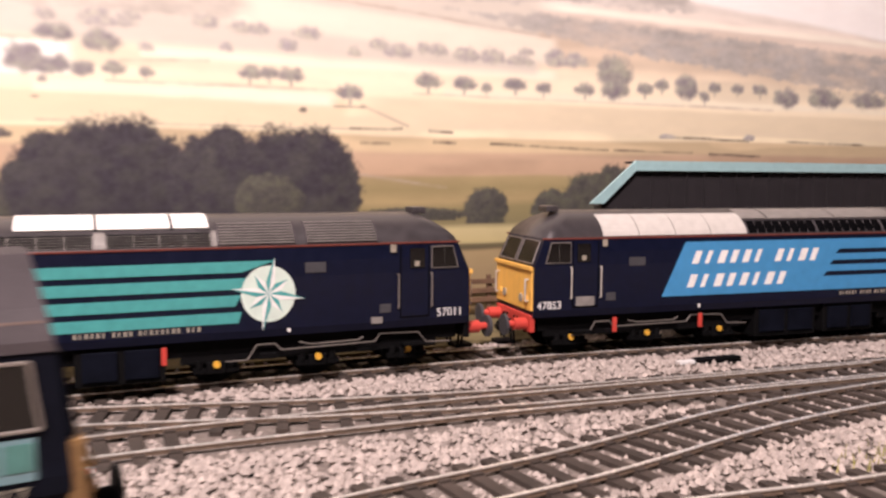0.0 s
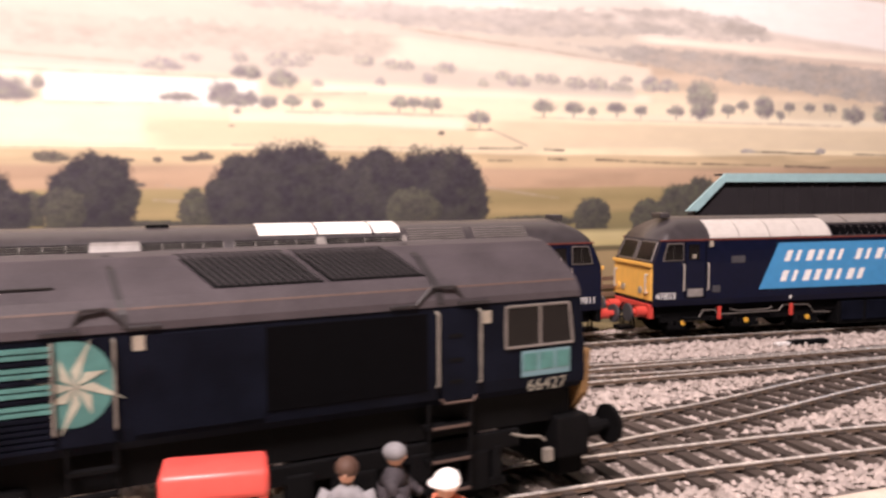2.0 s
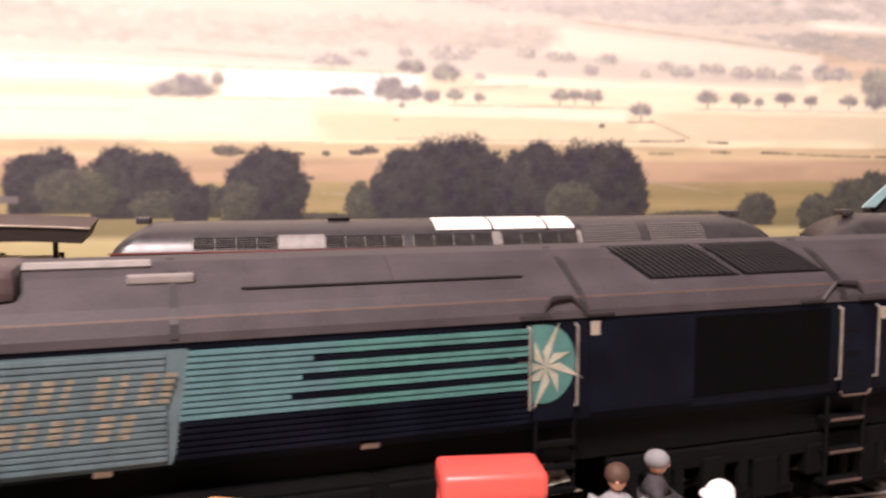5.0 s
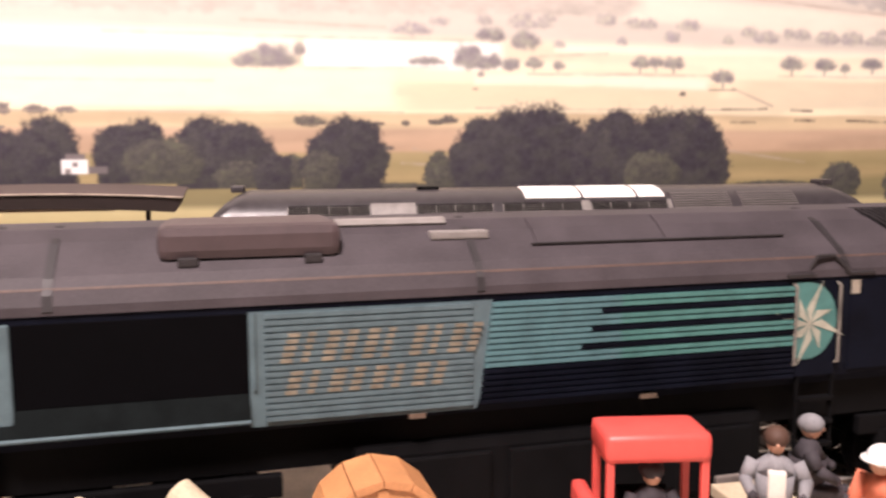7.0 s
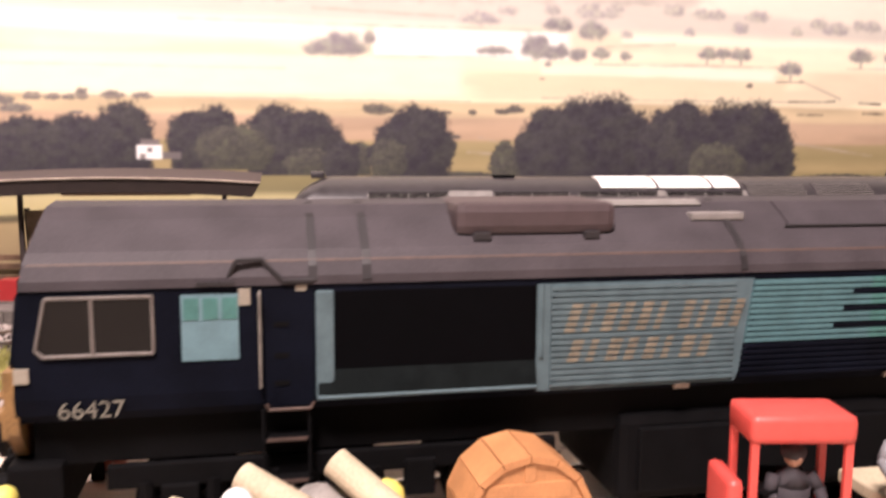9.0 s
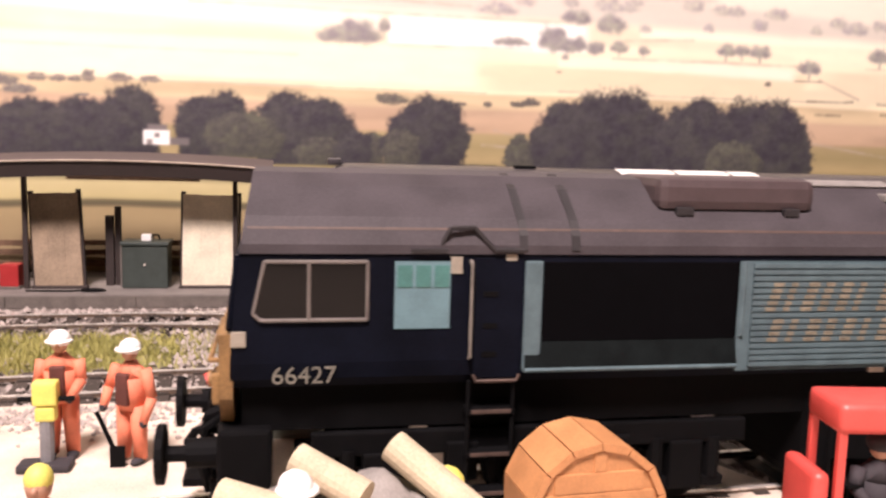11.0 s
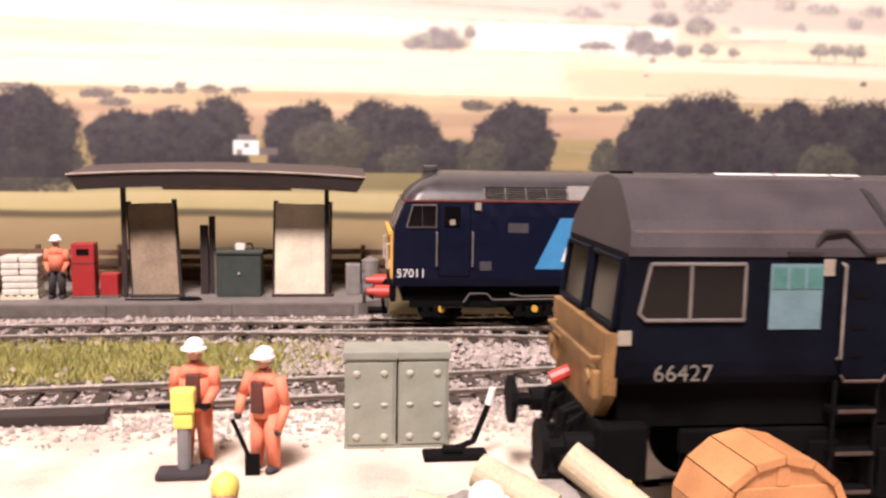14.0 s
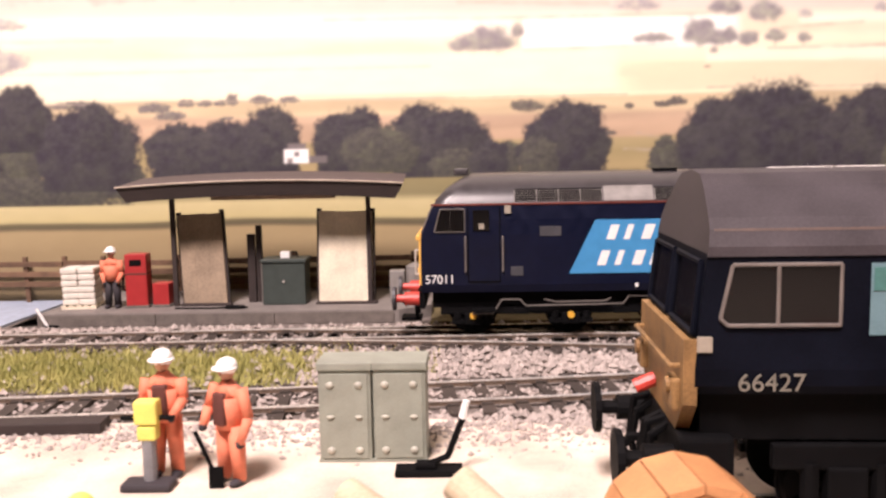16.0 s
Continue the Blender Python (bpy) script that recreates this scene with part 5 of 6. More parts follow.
    # cab ends
    for s in (-1, 1):
        e = s * (H - 1.0)
        for k in (-1, 1):
            bm = bmesh.new()
            q = [(e - s * 0.1, k * 1.2, 38.2), (e - s * 0.1, k * 16.8, 38.2), (e - s * 1.3, k * 16.4, 48.6), (e - s * 1.3, k * 1.2, 48.6)]
            vs = [bm.verts.new((p[0] + s * 0.15, p[1], p[2])) for p in q] + [bm.verts.new((p[0] - s * 0.6, p[1], p[2])) for p in q]
            bm.faces.new(vs[:4]), bm.faces.new(vs[4:][::-1])
            for i in range(4):
                j = (i + 1) % 4
                bm.faces.new((vs[i], vs[4 + i], vs[4 + j], vs[j]))
            w = part("windscreen", bm, GLASS, t, "dusty dark windscreen")
            bm = bmesh.new()
            for a, b in zip(q, q[1:] + q[:1]):
                rod(bm, (a[0] + s * 0.3, a[1], a[2]), (b[0] + s * 0.3, b[1], b[2]), 0.5, 6)
            part("frame", bm, NAVY_DULL, w)
        bm = bmesh.new()
        nose = [(-17.6, 37.4), (17.6, 37.4), (17.0, 27.5), (12, 22), (-12, 22), (-17.0, 27.5)]
        a = [bm.verts.new((e + s * 1.6, y, z)) for y, z in nose]
        b = [bm.verts.new((e - s * 0.4, y * 1.02, z)) for y, z in nose]
        bm.faces.new(a), bm.faces.new(b[::-1])
        for i in range(6):
            j = (i + 1) % 6
            bm.faces.new((a[i], b[i], b[j], a[j]))
        nz = part("nose_panel", bm, YELLOWDULL, t, "grimy yellow nose panel with its shade in the colour")
        for k in (-1, 1):
            bm = bmesh.new()
            box(bm, e + s * 1.4, e + s * 2.8, k * 13 - 2.4, k * 13 + 2.4, 26, 31, 0.5)
            rod(bm, (e + s * 2.6, k * 13, 29.6), (e + s * 3.4, k * 13, 29.6), 1.3, 12)
            part("headlamp", bm, YELLOWDULL, nz, "yellow headlamp housing")
        bm = bmesh.new()
        rod(bm, (e + s * 1.5, 4, 26), (e + s * 5, 4, 24.5), 1.3, 10)
        part("brake_tap", bm, RED, nz, "small red cock on the nose")
        bm = bmesh.new()
        wire(bm, [(e + s * 1.4, -15, 33), (e + s * 3, -15, 33), (e + s * 3, 15, 33), (e + s * 1.4, 15, 33)], 0.4, 6)
        part("lamp_iron_rail", bm, YELLOWDULL, nz)
        bm = bmesh.new()
        box(bm, e - s * 6, e + s * 2.0, -17.2, 17.2, 13.0, 22.5, 0.7)
        box(bm, e - s * 3, e + s * 3.4, -13, 13, 7.5, 13.5, 0.7)
        part("buffer_beam", bm, BLACK, t, "black buffer beam and valance")
        buffers(t, e + s * 1.5, s, 13.4, 18.0, BLACK, 4.6, 9.5)
        for k, dz in ((-8, 0), (-5, 1), (5, 0), (8, 1.5), (-2.5, 0.6)):
            bm = bmesh.new()
            wire(bm, [(e + s * 1.5, k, 22), (e + s * 4.4, k, 20 + dz), (e + s * 5.2, k + 0.8, 14), (e + s * 4, k + 1.4, 9 + dz)], 0.7, 6)
            part("brake_pipe", bm, BLACK, t, "dark brake hose")
        for k in (-1, 1):
            bm = bmesh.new()
            for z in (24.0, 17.0, 10.5):
                x0 = s * 110.5 - 5 if s > 0 else -103
                box(bm, x0, x0 + 8.5, k * 16.6 - 1.6, k * 16.6 + 1.6, z, z + 0.9)
            for xx in (x0 + 0.3, x0 + 8.2):
                rod(bm, (xx, k * 17.6, 10.5), (xx, k * 17.6, 29.5), 0.4, 6)
            st = part("cab_steps", bm, BLACK, t, "dark cab steps")
            for z in (24.9, 17.9, 11.4):
                bm = bmesh.new()
                box(bm, x0 + 0.8, x0 + 7.8, k * 18.2 - 0.15, k * 18.2 + 0.15, z - 0.6, z, 0.05)
                part("tread_edge", bm, FAINTLINE, st, "worn tan step edge")
        if s > 0:
            bm = bmesh.new()
            wire(bm, [(e - 16.5, -17.0, 20.6), (e - 13.5, -17.4, 19.6), (e - 10.5, -17.4, 19.2), (e - 9.0, -17.2, 18.0)], 0.34, 6)
            part("air_pipe", bm, DULLRAIL, t, "pale bent air pipe")
            bm = bmesh.new()
            box(bm, e - 9.4, e - 7.4, -18.0, -16.4, 13.2, 16.2, 0.3)
            part("tap_block", bm, DULLRAIL, t, "small pale block")
    # door ladder in the middle
    bm = bmesh.new()
    for xx in (43.5, 51.5):
        rod(bm, (xx, -17.6, 16), (xx, -17.6, 31), 0.4, 6)
    for z in (17, 21.5, 26):
        box(bm, 43.5, 51.5, -18.6, -16.8, z, z + 0.7)
    part("side_ladder", bm, BLACK, t, "dark side ladder")
    # underframe
    bm = bmesh.new()
    box(bm, -138, 138, -14.5, 14.5, 21.5, 29.6)
    box(bm, -40, 38, -16.2, 16.2, 8.0, 24.5, 2.0)
    part("underframe", bm, BLACK, t, "black underframe with a long fuel tank")
    bm = bmesh.new()
    box(bm, 27.5, 39.5, -18.2, -17.0, 8.0, 13.0, 0.3)
    part("filler_plate", bm, PLATSIDE, t, "dusty grey-brown plate on the tank")
    for a, b in ((-36, -14), (-11, 14), (17, 35)):
        bm = bmesh.new()
        box(bm, a, b, -17.2, -16.0, 10.0, 22.0, 0.5)
        part("tank_panel", bm, BLACK, t)
    for xx in (-30, 12):
        bm = bmesh.new()
        box(bm, xx, xx + 3, ys - 0.4, ys + 0.4, 29.4, 30.2)
        part("jacking_point", bm, RUST, t, "small orange jacking mark")
    # true spacing of all that sits along the body
    for ob in [c for c in t.children_recursive if c.type == "MESH"]:
        for v in ob.data.vertices:
            v.co.x = float(np.interp(v.co.x / U, SPACING_DRAWN, SPACING_TRUE)) * U
    ws = bogie(t, -92, [-117, -91, -65], 14.6, 9.0, 21.0, 8.0)
    ws += bogie(t, 96, [69, 95, 121], 14.6, 9.0, 21.0, 8.0)
    return t, ws


LOCO66, WHEELS66 = freight_diesel()


# ---- platform and what stands on it ----
PZ = 7.0
bm = bmesh.new()
v = [(-212, 331), (-72, 331), (-60, 341), (-60, 389.5), (-212, 389.5)]
top = [bm.verts.new((x, y, PZ)) for x, y in v]
low = [bm.verts.new((x, y, 1.9)) for x, y in v]
bm.faces.new(top)
for i in range(len(v)):
    j = (i + 1) % len(v)
    bm.faces.new((top[i], low[i], low[j], top[j]))
ramp = [bm.verts.new(p) for p in ((-224, 331, 2.2), (-224, 389.5, 2.2))]
bm.faces.new((top[0], ramp[0], ramp[1], top[4]))
platform = structure("platform", bm, PLATFORM, "low grey concrete platform with a sloping end", "platform")
bm = bmesh.new()
x = -212.0
while x < -74:
    w = 46.0
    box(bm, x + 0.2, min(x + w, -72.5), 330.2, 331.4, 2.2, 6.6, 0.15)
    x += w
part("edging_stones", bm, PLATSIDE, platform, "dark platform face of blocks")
bm = bmesh.new()
box(bm, -420, -226, 322, 389, 1.8, 3.0)
structure("road", bm, BLUEGREY, "pale blue-grey roadway at the platform's end", "road")
bm = bmesh.new()
box(bm, -60, 700, 326, 389.5, 1.8, 3.2)
structure("verge", bm, mat("olive_brown_verge", (0.16, 0.13, 0.06), 0.95, vary=0.5, scale=120, bump=0.8), "olive-brown scrubby verge behind the tracks", "ground")

FENCE = thing("fence", 0, 384, 0, 0, "brown wooden post and rail fence before the painted fields", "fence")
for z in (11.5, 16.0, 20.5):
    for k in range(16):
        bm = bmesh.new()
        x0 = -330 + k * 52
        vs = box(bm, x0, x0 + 51.5, -0.5, 0.5, z - 1.2, z + 1.2, 0.2)
        bmesh.ops.rotate(bm, verts=bm.verts[:], cent=(x0, 0, z), matrix=Matrix.Rotation(radians(random.uniform(-0.5, 0.5)), 3, "Y"))
        part("fence_rail", bm, WOOD, FENCE)
bm = bmesh.new()
box(bm, -1.0, 1.0, 0.5, 2.2, 2.0, 23.5, 0.25)
bmesh.ops.scale(bm, vec=(U, U, U), verts=bm.verts[:])
POST = bpy.data.meshes.new("fence_post")
bm.to_mesh(POST)
bm.free()
POST.materials.append(WOOD)
for k in range(48):
    p = new("fence_post", POST)
    p.parent = FENCE
    p.matrix_basis = pose((-330 + k * 17.33) * U, 0, 0, 0, random.uniform(-2, 2), 0)


def shelter():
    t = thing("platform_shelter", -124, 346, PZ, 0, "dark timber platform shelter with a shallow curved roof", "shelter")
    bm = bmesh.new()
    n = 14
    def top_z(u):
        return 55.0 - 1.9 * u * u - PZ + 1.0
    rows = []
    for k in range(n + 1):
        u = -1 + 2 * k / n
        x = 54.6 * u
        z = top_z(u)
        rows.append([bm.verts.new(p) for p in ((x * 0.94, -14, z - 4.6), (x, -15.5, z + 1.2), (x * 0.99, 12, z + 3.8), (x * 0.94, 12, z - 2.6))])
    for a, b in zip(rows, rows[1:]):
        for i in range(4):
            bm.faces.new((a[i], a[(i + 1) % 4], b[(i + 1) % 4], b[i]))
    bm.faces.new(rows[0]), bm.faces.new(rows[-1][::-1])
    rf = part("roof", bm, DARKWOOD, t, "dark brown curved canopy")
    bm = bmesh.new()
    for a, b in zip(range(n), range(1, n + 1)):
        u, w = -1 + 2 * a / n, -1 + 2 * b / n
        q = [(54.6 * u, -15.8, top_z(u) + 1.35), (54.6 * w, -15.8, top_z(w) + 1.35), (54.6 * w * 0.99, 12, top_z(w) + 4.1), (54.6 * u * 0.99, 12, top_z(u) + 4.1)]
        bm.faces.new([bm.verts.new(p) for p in q])
    part("felt", bm, CANOPYTOP, rf, "grey-brown roofing felt")
    bm = bmesh.new()
    for a, b in zip(range(n), range(1, n + 1)):
        u, w = -1 + 2 * a / n, -1 + 2 * b / n
        rod(bm, (54.6 * u, -15.9, top_z(u) + 1.2), (54.6 * w, -15.9, top_z(w) + 1.2), 0.33, 5)
    part("edge_strip", bm, EDGE, rf, "pale edge along the roof")
    for x in (-38.5, 39.5):
        bm = bmesh.new()
        box(bm, x - 0.9, x + 0.9, -1.2, 0.6, 0, 49, 0.2)
        part("post", bm, DARKWOOD, t, "dark timber post")
    for x in (-22, -8, 8, 24):
        bm = bmesh.new()
        box(bm, x - 0.9, x + 0.9, -12, 11, 44.6 - 0.0006 * x * x, 47.2, 0.1)
        part("roof_beam", bm, DARKWOOD, t)
    bm = bmesh.new()
    box(bm, -26, 25, 10, 11, 41.8, 43.5, 0.2)
    part("name_board", bm, FADED, t, "faded pinkish board under the roof")
    return t


shelter()


def board(x, y, w, h, lean, label, tilt, wood):
    t = thing("timber_board", x, y, PZ, 0, label, "board", "leaning boards")
    def leaned(name, x0, x1, y0, y1, z1, bevel, material, note):
        bm = bmesh.new()
        box(bm, x0, x1, y0, y1, 0.1, z1, bevel)
        for angle, axis in ((-tilt, "X"), (lean, "Y")):
            bmesh.ops.rotate(bm, verts=bm.verts[:], cent=(0, 0, 0), matrix=Matrix.Rotation(radians(angle), 3, axis))
        part(name, bm, material, t, note)

    for k in range(3):
        a = -w / 2 + w * k / 3
        leaned("plank", a + 0.015, a + w / 3 - 0.015, -0.5, 0.5, h + random.uniform(-0.4, 0.3), 0.05, wood, "")
    for s in (-1, 1):
        leaned("batten", s * w / 2 - 0.9, s * w / 2 + 0.9, 0.6, 2.2, h * 1.03, 0.15, DARKWOOD, "dark batten behind the planks")
    bm = bmesh.new()
    box(bm, -w / 2 - 1, w / 2 + 2, -2.4, 1.0, 0, 1.0, 0.3)
    part("foot_beam", bm, DARKWOOD, t)
    return t


board(-151.0, 347, 17.5, 37, -3.5, "pale timber board leaning back under the shelter", 5, DULLPLANK)
board(-94.5, 347, 21.5, 37, 0.8, "broad pale timber board leaning back under the shelter", 3, PLANK)

t = thing("storage_bin", -119, 350, PZ, 0, "dark green metal bin with a flat lid", "bin")
bm = bmesh.new()
box(bm, -8.6, 8.6, -5, 7, 0, 17.0, 0.5)
part("bin_body", bm, GREENBOX, t)
bm = bmesh.new()
box(bm, -9.2, 9.2, -5.6, 7.6, 17.0, 18.4, 0.4)
part("lid", bm, GREENBOX, t)
bm = bmesh.new()
rod(bm, (0, -5.1, 9.5), (0, -5.6, 9.5), 0.5, 8)
part("latch", bm, STEEL, t, "tiny bright latch")
t = thing("kettle", -118.5, 350, PZ + 18.4, 0, "small white and dark box on the green bin", "box")
bm = bmesh.new()
box(bm, -2.2, 1.6, -2, 2, 0, 2.6, 0.4, 0)
wire(bm, [(1.4, 0, 2.2), (4.0, 0, 2.4), (4.6, 0, 0.4)], 0.35, 5, 1)
part("case", bm, [WHITE, BLACK], t)

t = thing("stanchion", -132, 352, PZ, 0, "dark upright timber stanchion behind the boards", "post")
bm = bmesh.new()
box(bm, -3.0, 0.2, 0, 2, 0, 28, 0.3)
box(bm, 0.4, 2.8, 1, 3, 0, 31.5, 0.3)
part("timber", bm, DARKWOOD, t)
bm = bmesh.new()
rod(bm, (3.4, -2, 0), (3.2, -1.4, 17), 0.5, 6)
part("pole", bm, FRAME, t, "thin pale pole")


def fuel_pump(x, y, w, d, h, label):
    t = thing("fuel_pump", x, y, PZ, random.uniform(-6, 6), label, "fuel pump", "fuel pumps")
    bm = bmesh.new()
    box(bm, -w / 2, w / 2, -d / 2, d / 2, 0.8, h, 0.6)
    bd = part("pump_body", bm, PUMPRED, t, "glossy red casing")
    bm = bmesh.new()
    box(bm, -w / 2 - 0.4, w / 2 + 0.4, -d / 2 - 0.4, d / 2 + 0.4, 0, 1.0, 0.3)
    part("plinth", bm, PLATSIDE, t)
    if h > 15:
        bm = bmesh.new()
        box(bm, -w / 2 + 2.0, w / 2 - 2.0, -d / 2 - 0.3, -d / 2 + 0.2, h - 4.6, h - 2.2, 0.2)
        part("dial", bm, BLACK, bd, "dark dial")
        bm = bmesh.new()
        wire(bm, [(-w / 2, -1, h - 6), (-w / 2 - 1.6, -1, h - 9), (-w / 2 - 1.8, -1, h - 14), (-w / 2 - 0.6, -1, h - 15)], 0.45, 6)
        part("hose", bm, BLACK, bd)
        bm = bmesh.new()
        box(bm, -w / 2 - 0.1, w / 2 + 0.1, -d / 2 - 0.1, d / 2 + 0.1, h - 8.2, h - 7.6)
        part("trim", bm, BROWNVEST, bd)
    return t


fuel_pump(-177.6, 346, 8.6, 7, 21.6, "tall glossy red fuel pump on the platform")
fuel_pump(-168.2, 347, 6.8, 6, 9.6, "short red cabinet beside the fuel pump")

t = thing("sack_stack", -201, 347, PZ, 4, "neat stack of off-white sacks with a pale lid on a pallet", "sacks")
for k in range(6):
    for j in range(2):
        bm = bmesh.new()
        o = 0.3 * random.uniform(-1, 1)
        box(bm, -6.6 + j * 6.7 + o, 0 + j * 6.7 + o - 0.1, -5, 5, 1.6 + k * 2.5, 4.0 + k * 2.5, 0.7)
        part("sack", bm, CRATE, t)
bm = bmesh.new()
for k in range(5):
    box(bm, -6.8 + k * 2.9, -5.0 + k * 2.9, -5.4, 5.4, 0.9, 1.5)
for k in (-4.8, 0, 4.8):
    box(bm, -6.8, 6.8, k - 0.5, k + 0.5, 0, 0.9)
part("pallet", bm, PLANK, t, "pale wooden pallet")

t = thing("water_tank", -71, 352, PZ, 0, "small grey cylinder and box beside the fence", "tank")
bm = bmesh.new()
box(bm, -6, 0, -3, 3, 0, 12.5, 0.5)
rod(bm, (4, 0, 0), (4, 0, 14), 3.6, 14)
rod(bm, (4, 0, 14), (4, 0, 15.4), 3.6, 14, 1.0)
part("tank_body", bm, GREYPANEL, t)

# coil of hose on the platform floor
t = thing("hose_coil", -137, 338.5, PZ, 0, "coil of dark hose lying on the platform", "hose")
bm = bmesh.new()
pts = [((4.6 - 0.05 * k) * math.cos(k * 0.7), (2.4 - 0.03 * k) * math.sin(k * 0.7), 0.4 + 0.02 * k) for k in range(28)]
wire(bm, pts + [(-8, -1, 0.4), (-24, 0, 0.4)], 0.35, 5)
part("hose", bm, BLACK, t)


# ---- painted model figures, each one plain mesh ----
def figure(name, x, y, z, turn, label, top, legs, hat, height=24.5, vest=None, arms=((1.0, -2.0, 11.0), (-1.0, -2.0, 11.0)), bend=0.0, seated=False, base=None, cap=1.0):
    """A moulded figure out of limbs and a head; arms give each hand's place."""
    k = height / 24.5
    bm = bmesh.new()
    hip = 11.4 if not seated else 4.0
    for s in (-1, 1):
        if seated:
            rod(bm, (s * 1.5, 0, hip), (s * 1.7, -5.5, hip + 0.3), 1.5, 10, 1.2, 1)
            rod(bm, (s * 1.7, -5.5, hip + 0.3), (s * 1.7, -6.0, hip - 4.5), 1.2, 10, 0.9, 1)
        else:
            rod(bm, (s * 1.9, 0, 0.8), (s * 1.4, 0, hip), 1.25, 10, 1.75, 1)
            ball(bm, (s * 2.0, -0.9, 0.7), (1.1, 2.0, 0.8), 2, 4)
    up = Vector((0, -math.sin(radians(bend)), math.cos(radians(bend))))
    hipv = Vector((0, 0, hip))
    chest = hipv + up * 5.6
    neck = hipv + up * 8.6
    rod(bm, hipv - up * 0.6, chest, 2.5, 12, 3.1, 0)
    ball(bm, chest, (3.3, 2.1, 2.9), 2, 0)
    rod(bm, chest, neck, 2.9, 12, 1.1, 0)
    if vest:
        box(bm, -1.35, 1.35, -3.1, -1.4, hip + 0.4, hip + 6.6, 0.4, 5)
    for s, (hx, hy, hz) in zip((-1, 1), arms):
        sh = chest + Vector((s * 3.1, 0, 1.6))
        hand = Vector((s * 3.0 + hx, hy, hz))
        mid = (sh + hand) / 2 + Vector((s * 1.1, 0.9, -0.4))
        rod(bm, sh, mid, 1.25, 8, 1.0, 0)
        rod(bm, mid, hand, 1.05, 8, 0.8, 0)
        ball(bm, hand, (0.9, 0.9, 1.0), 1, 4)
    head = neck + Vector((0, -0.3, 1.9))
    ball(bm, head, (1.5, 1.75, 2.0), 2, 2)
    ball(bm, head + Vector((0, -1.7, -0.1)), (0.35, 0.5, 0.5), 1, 2)
    r = bmesh.ops.create_uvsphere(bm, u_segments=14, v_segments=8, radius=1.0, matrix=Matrix.LocRotScale(head + Vector((0, 0.1, 0.7)), None, (1.95 * cap, 2.2 * cap, 1.75)))["verts"]
    mark({f for v in r for f in v.link_faces}, 3)
    if hat is HELMET:
        rod(bm, head + Vector((0, -0.5, 0.35)), head + Vector((0, -0.5, 0.7)), 2.5, 14, 2.3, 3)
    if base:
        box(bm, -4, 4, -2.5, 2.5, 0, 0.5, 0.2, 4)
    bmesh.ops.scale(bm, vec=(k, k, k), verts=bm.verts[:])
    ob = part(name, bm, [top, legs, SKIN, hat, DARKCLOTH, vest or DARKCLOTH], None, label, True)
    ob.matrix_basis = pose(x * U, y * U, z * U, 0, 0, turn)
    return tagged(ob, category="figurine", group="model railway figures")


YZ = 3.6
figure("worker_figurine", -105.7, 172.6, YZ, 0, "painted figurine in orange workwear and white helmet, holding a drill", ORANGE, ORANGE, HELMET, 25.5, BROWNVEST, ((0.8, -3.2, 12.0), (-0.8, -3.2, 12.0)))
figure("worker_figurine", -92, 168.5, YZ, -28, "painted figurine in orange workwear and white helmet, holding a spade", ORANGE, ORANGE, HELMET, 24.6, BROWNVEST, ((-1.4, -2.6, 11.0), (0.8, -1.6, 8.5)))
figure("worker_figurine", -187.5, 344, PZ, 0, "painted figurine in orange vest, dark trousers and white helmet", ORANGE, DARKCLOTH, HELMET, 25.0, None, ((0.5, -1.5, 10.0), (-0.5, -1.5, 10.0)))
figure("driver_figurine", 18.6, 104.0, YZ + 9.4, 0, "painted seated figurine in dark overalls under the red canopy", DARKCLOTH, DARKCLOTH, DARKCLOTH, 22.5, None, ((-0.6, -4, 7.0), (0.6, -4, 7.0)), 0, True)
figure("seated_figurine", 38.6, 103.8, YZ + 12.0, -25, "painted seated figurine in a grey jacket with brown hair", GREYCLOTH, DARKCLOTH, HAIR, 24.0, CRATE, ((-0.6, -4, 7.0), (0.6, -4, 7.0)), 0, True)
figure("seated_figurine", 48.0, 109.2, YZ + 12.2, 60, "painted seated figurine in dark clothes with grey hair", DARKCLOTH, DARKCLOTH, GREYCLOTH, 23.0, None, ((-0.6, -4, 7.0), (0.6, -4, 7.0)), 0, True)
figure("bending_figurine", 58.0, 101.5, YZ, -70, "painted figurine in orange vest and white helmet, bending forward", ORANGE, DARKCLOTH, HELMET, 27.0, None, ((-0.6, -7, 8.0), (0.6, -7, 8.0)), 26)
figure("standing_figurine", -61.2, 97.0, YZ, 20, "painted figurine with white helmet among rolls of card", GREYCLOTH, DARKCLOTH, HELMET, 25.6, None)
figure("standing_figurine", -90.2, 103.5, YZ, 0, "painted figurine in a yellow helmet at the yard's edge", ORANGE, ORANGE, HIVIS, 25.0, None, cap=0.82)

t = thing("road_drill", -106.8, 166.4, YZ, 0, "yellow and grey road drill on a flat base", "drill")
bm = bmesh.new()
box(bm, -2.2, 2.2, -1.6, 1.6, 12.4, 17.0, 0.6)
box(bm, -1.8, 1.8, -1.4, 1.4, 9.4, 12.2, 0.5)
part("motor", bm, HIVIS, t, "pale yellow motor casing")
bm = bmesh.new()
rod(bm, (0, 0, 1), (0, 0, 9.6), 1.3, 10)
part("hammer", bm, GREYCLOTH, t)
bm = bmesh.new()
box(bm, -5.0, 4.5, -3.0, 2.0, 0, 1.6, 0.6)
part("base_plate", bm, DARKCLOTH, t)
bm = bmesh.new()
rod(bm, (-5, 0, 13.5), (5, 0, 13.5), 0.5, 8)
part("handle", bm, BLACK, t)
t = thing("spade", -96.4, 165.6, YZ, 0, "dark long-handled spade held upright", "spade")
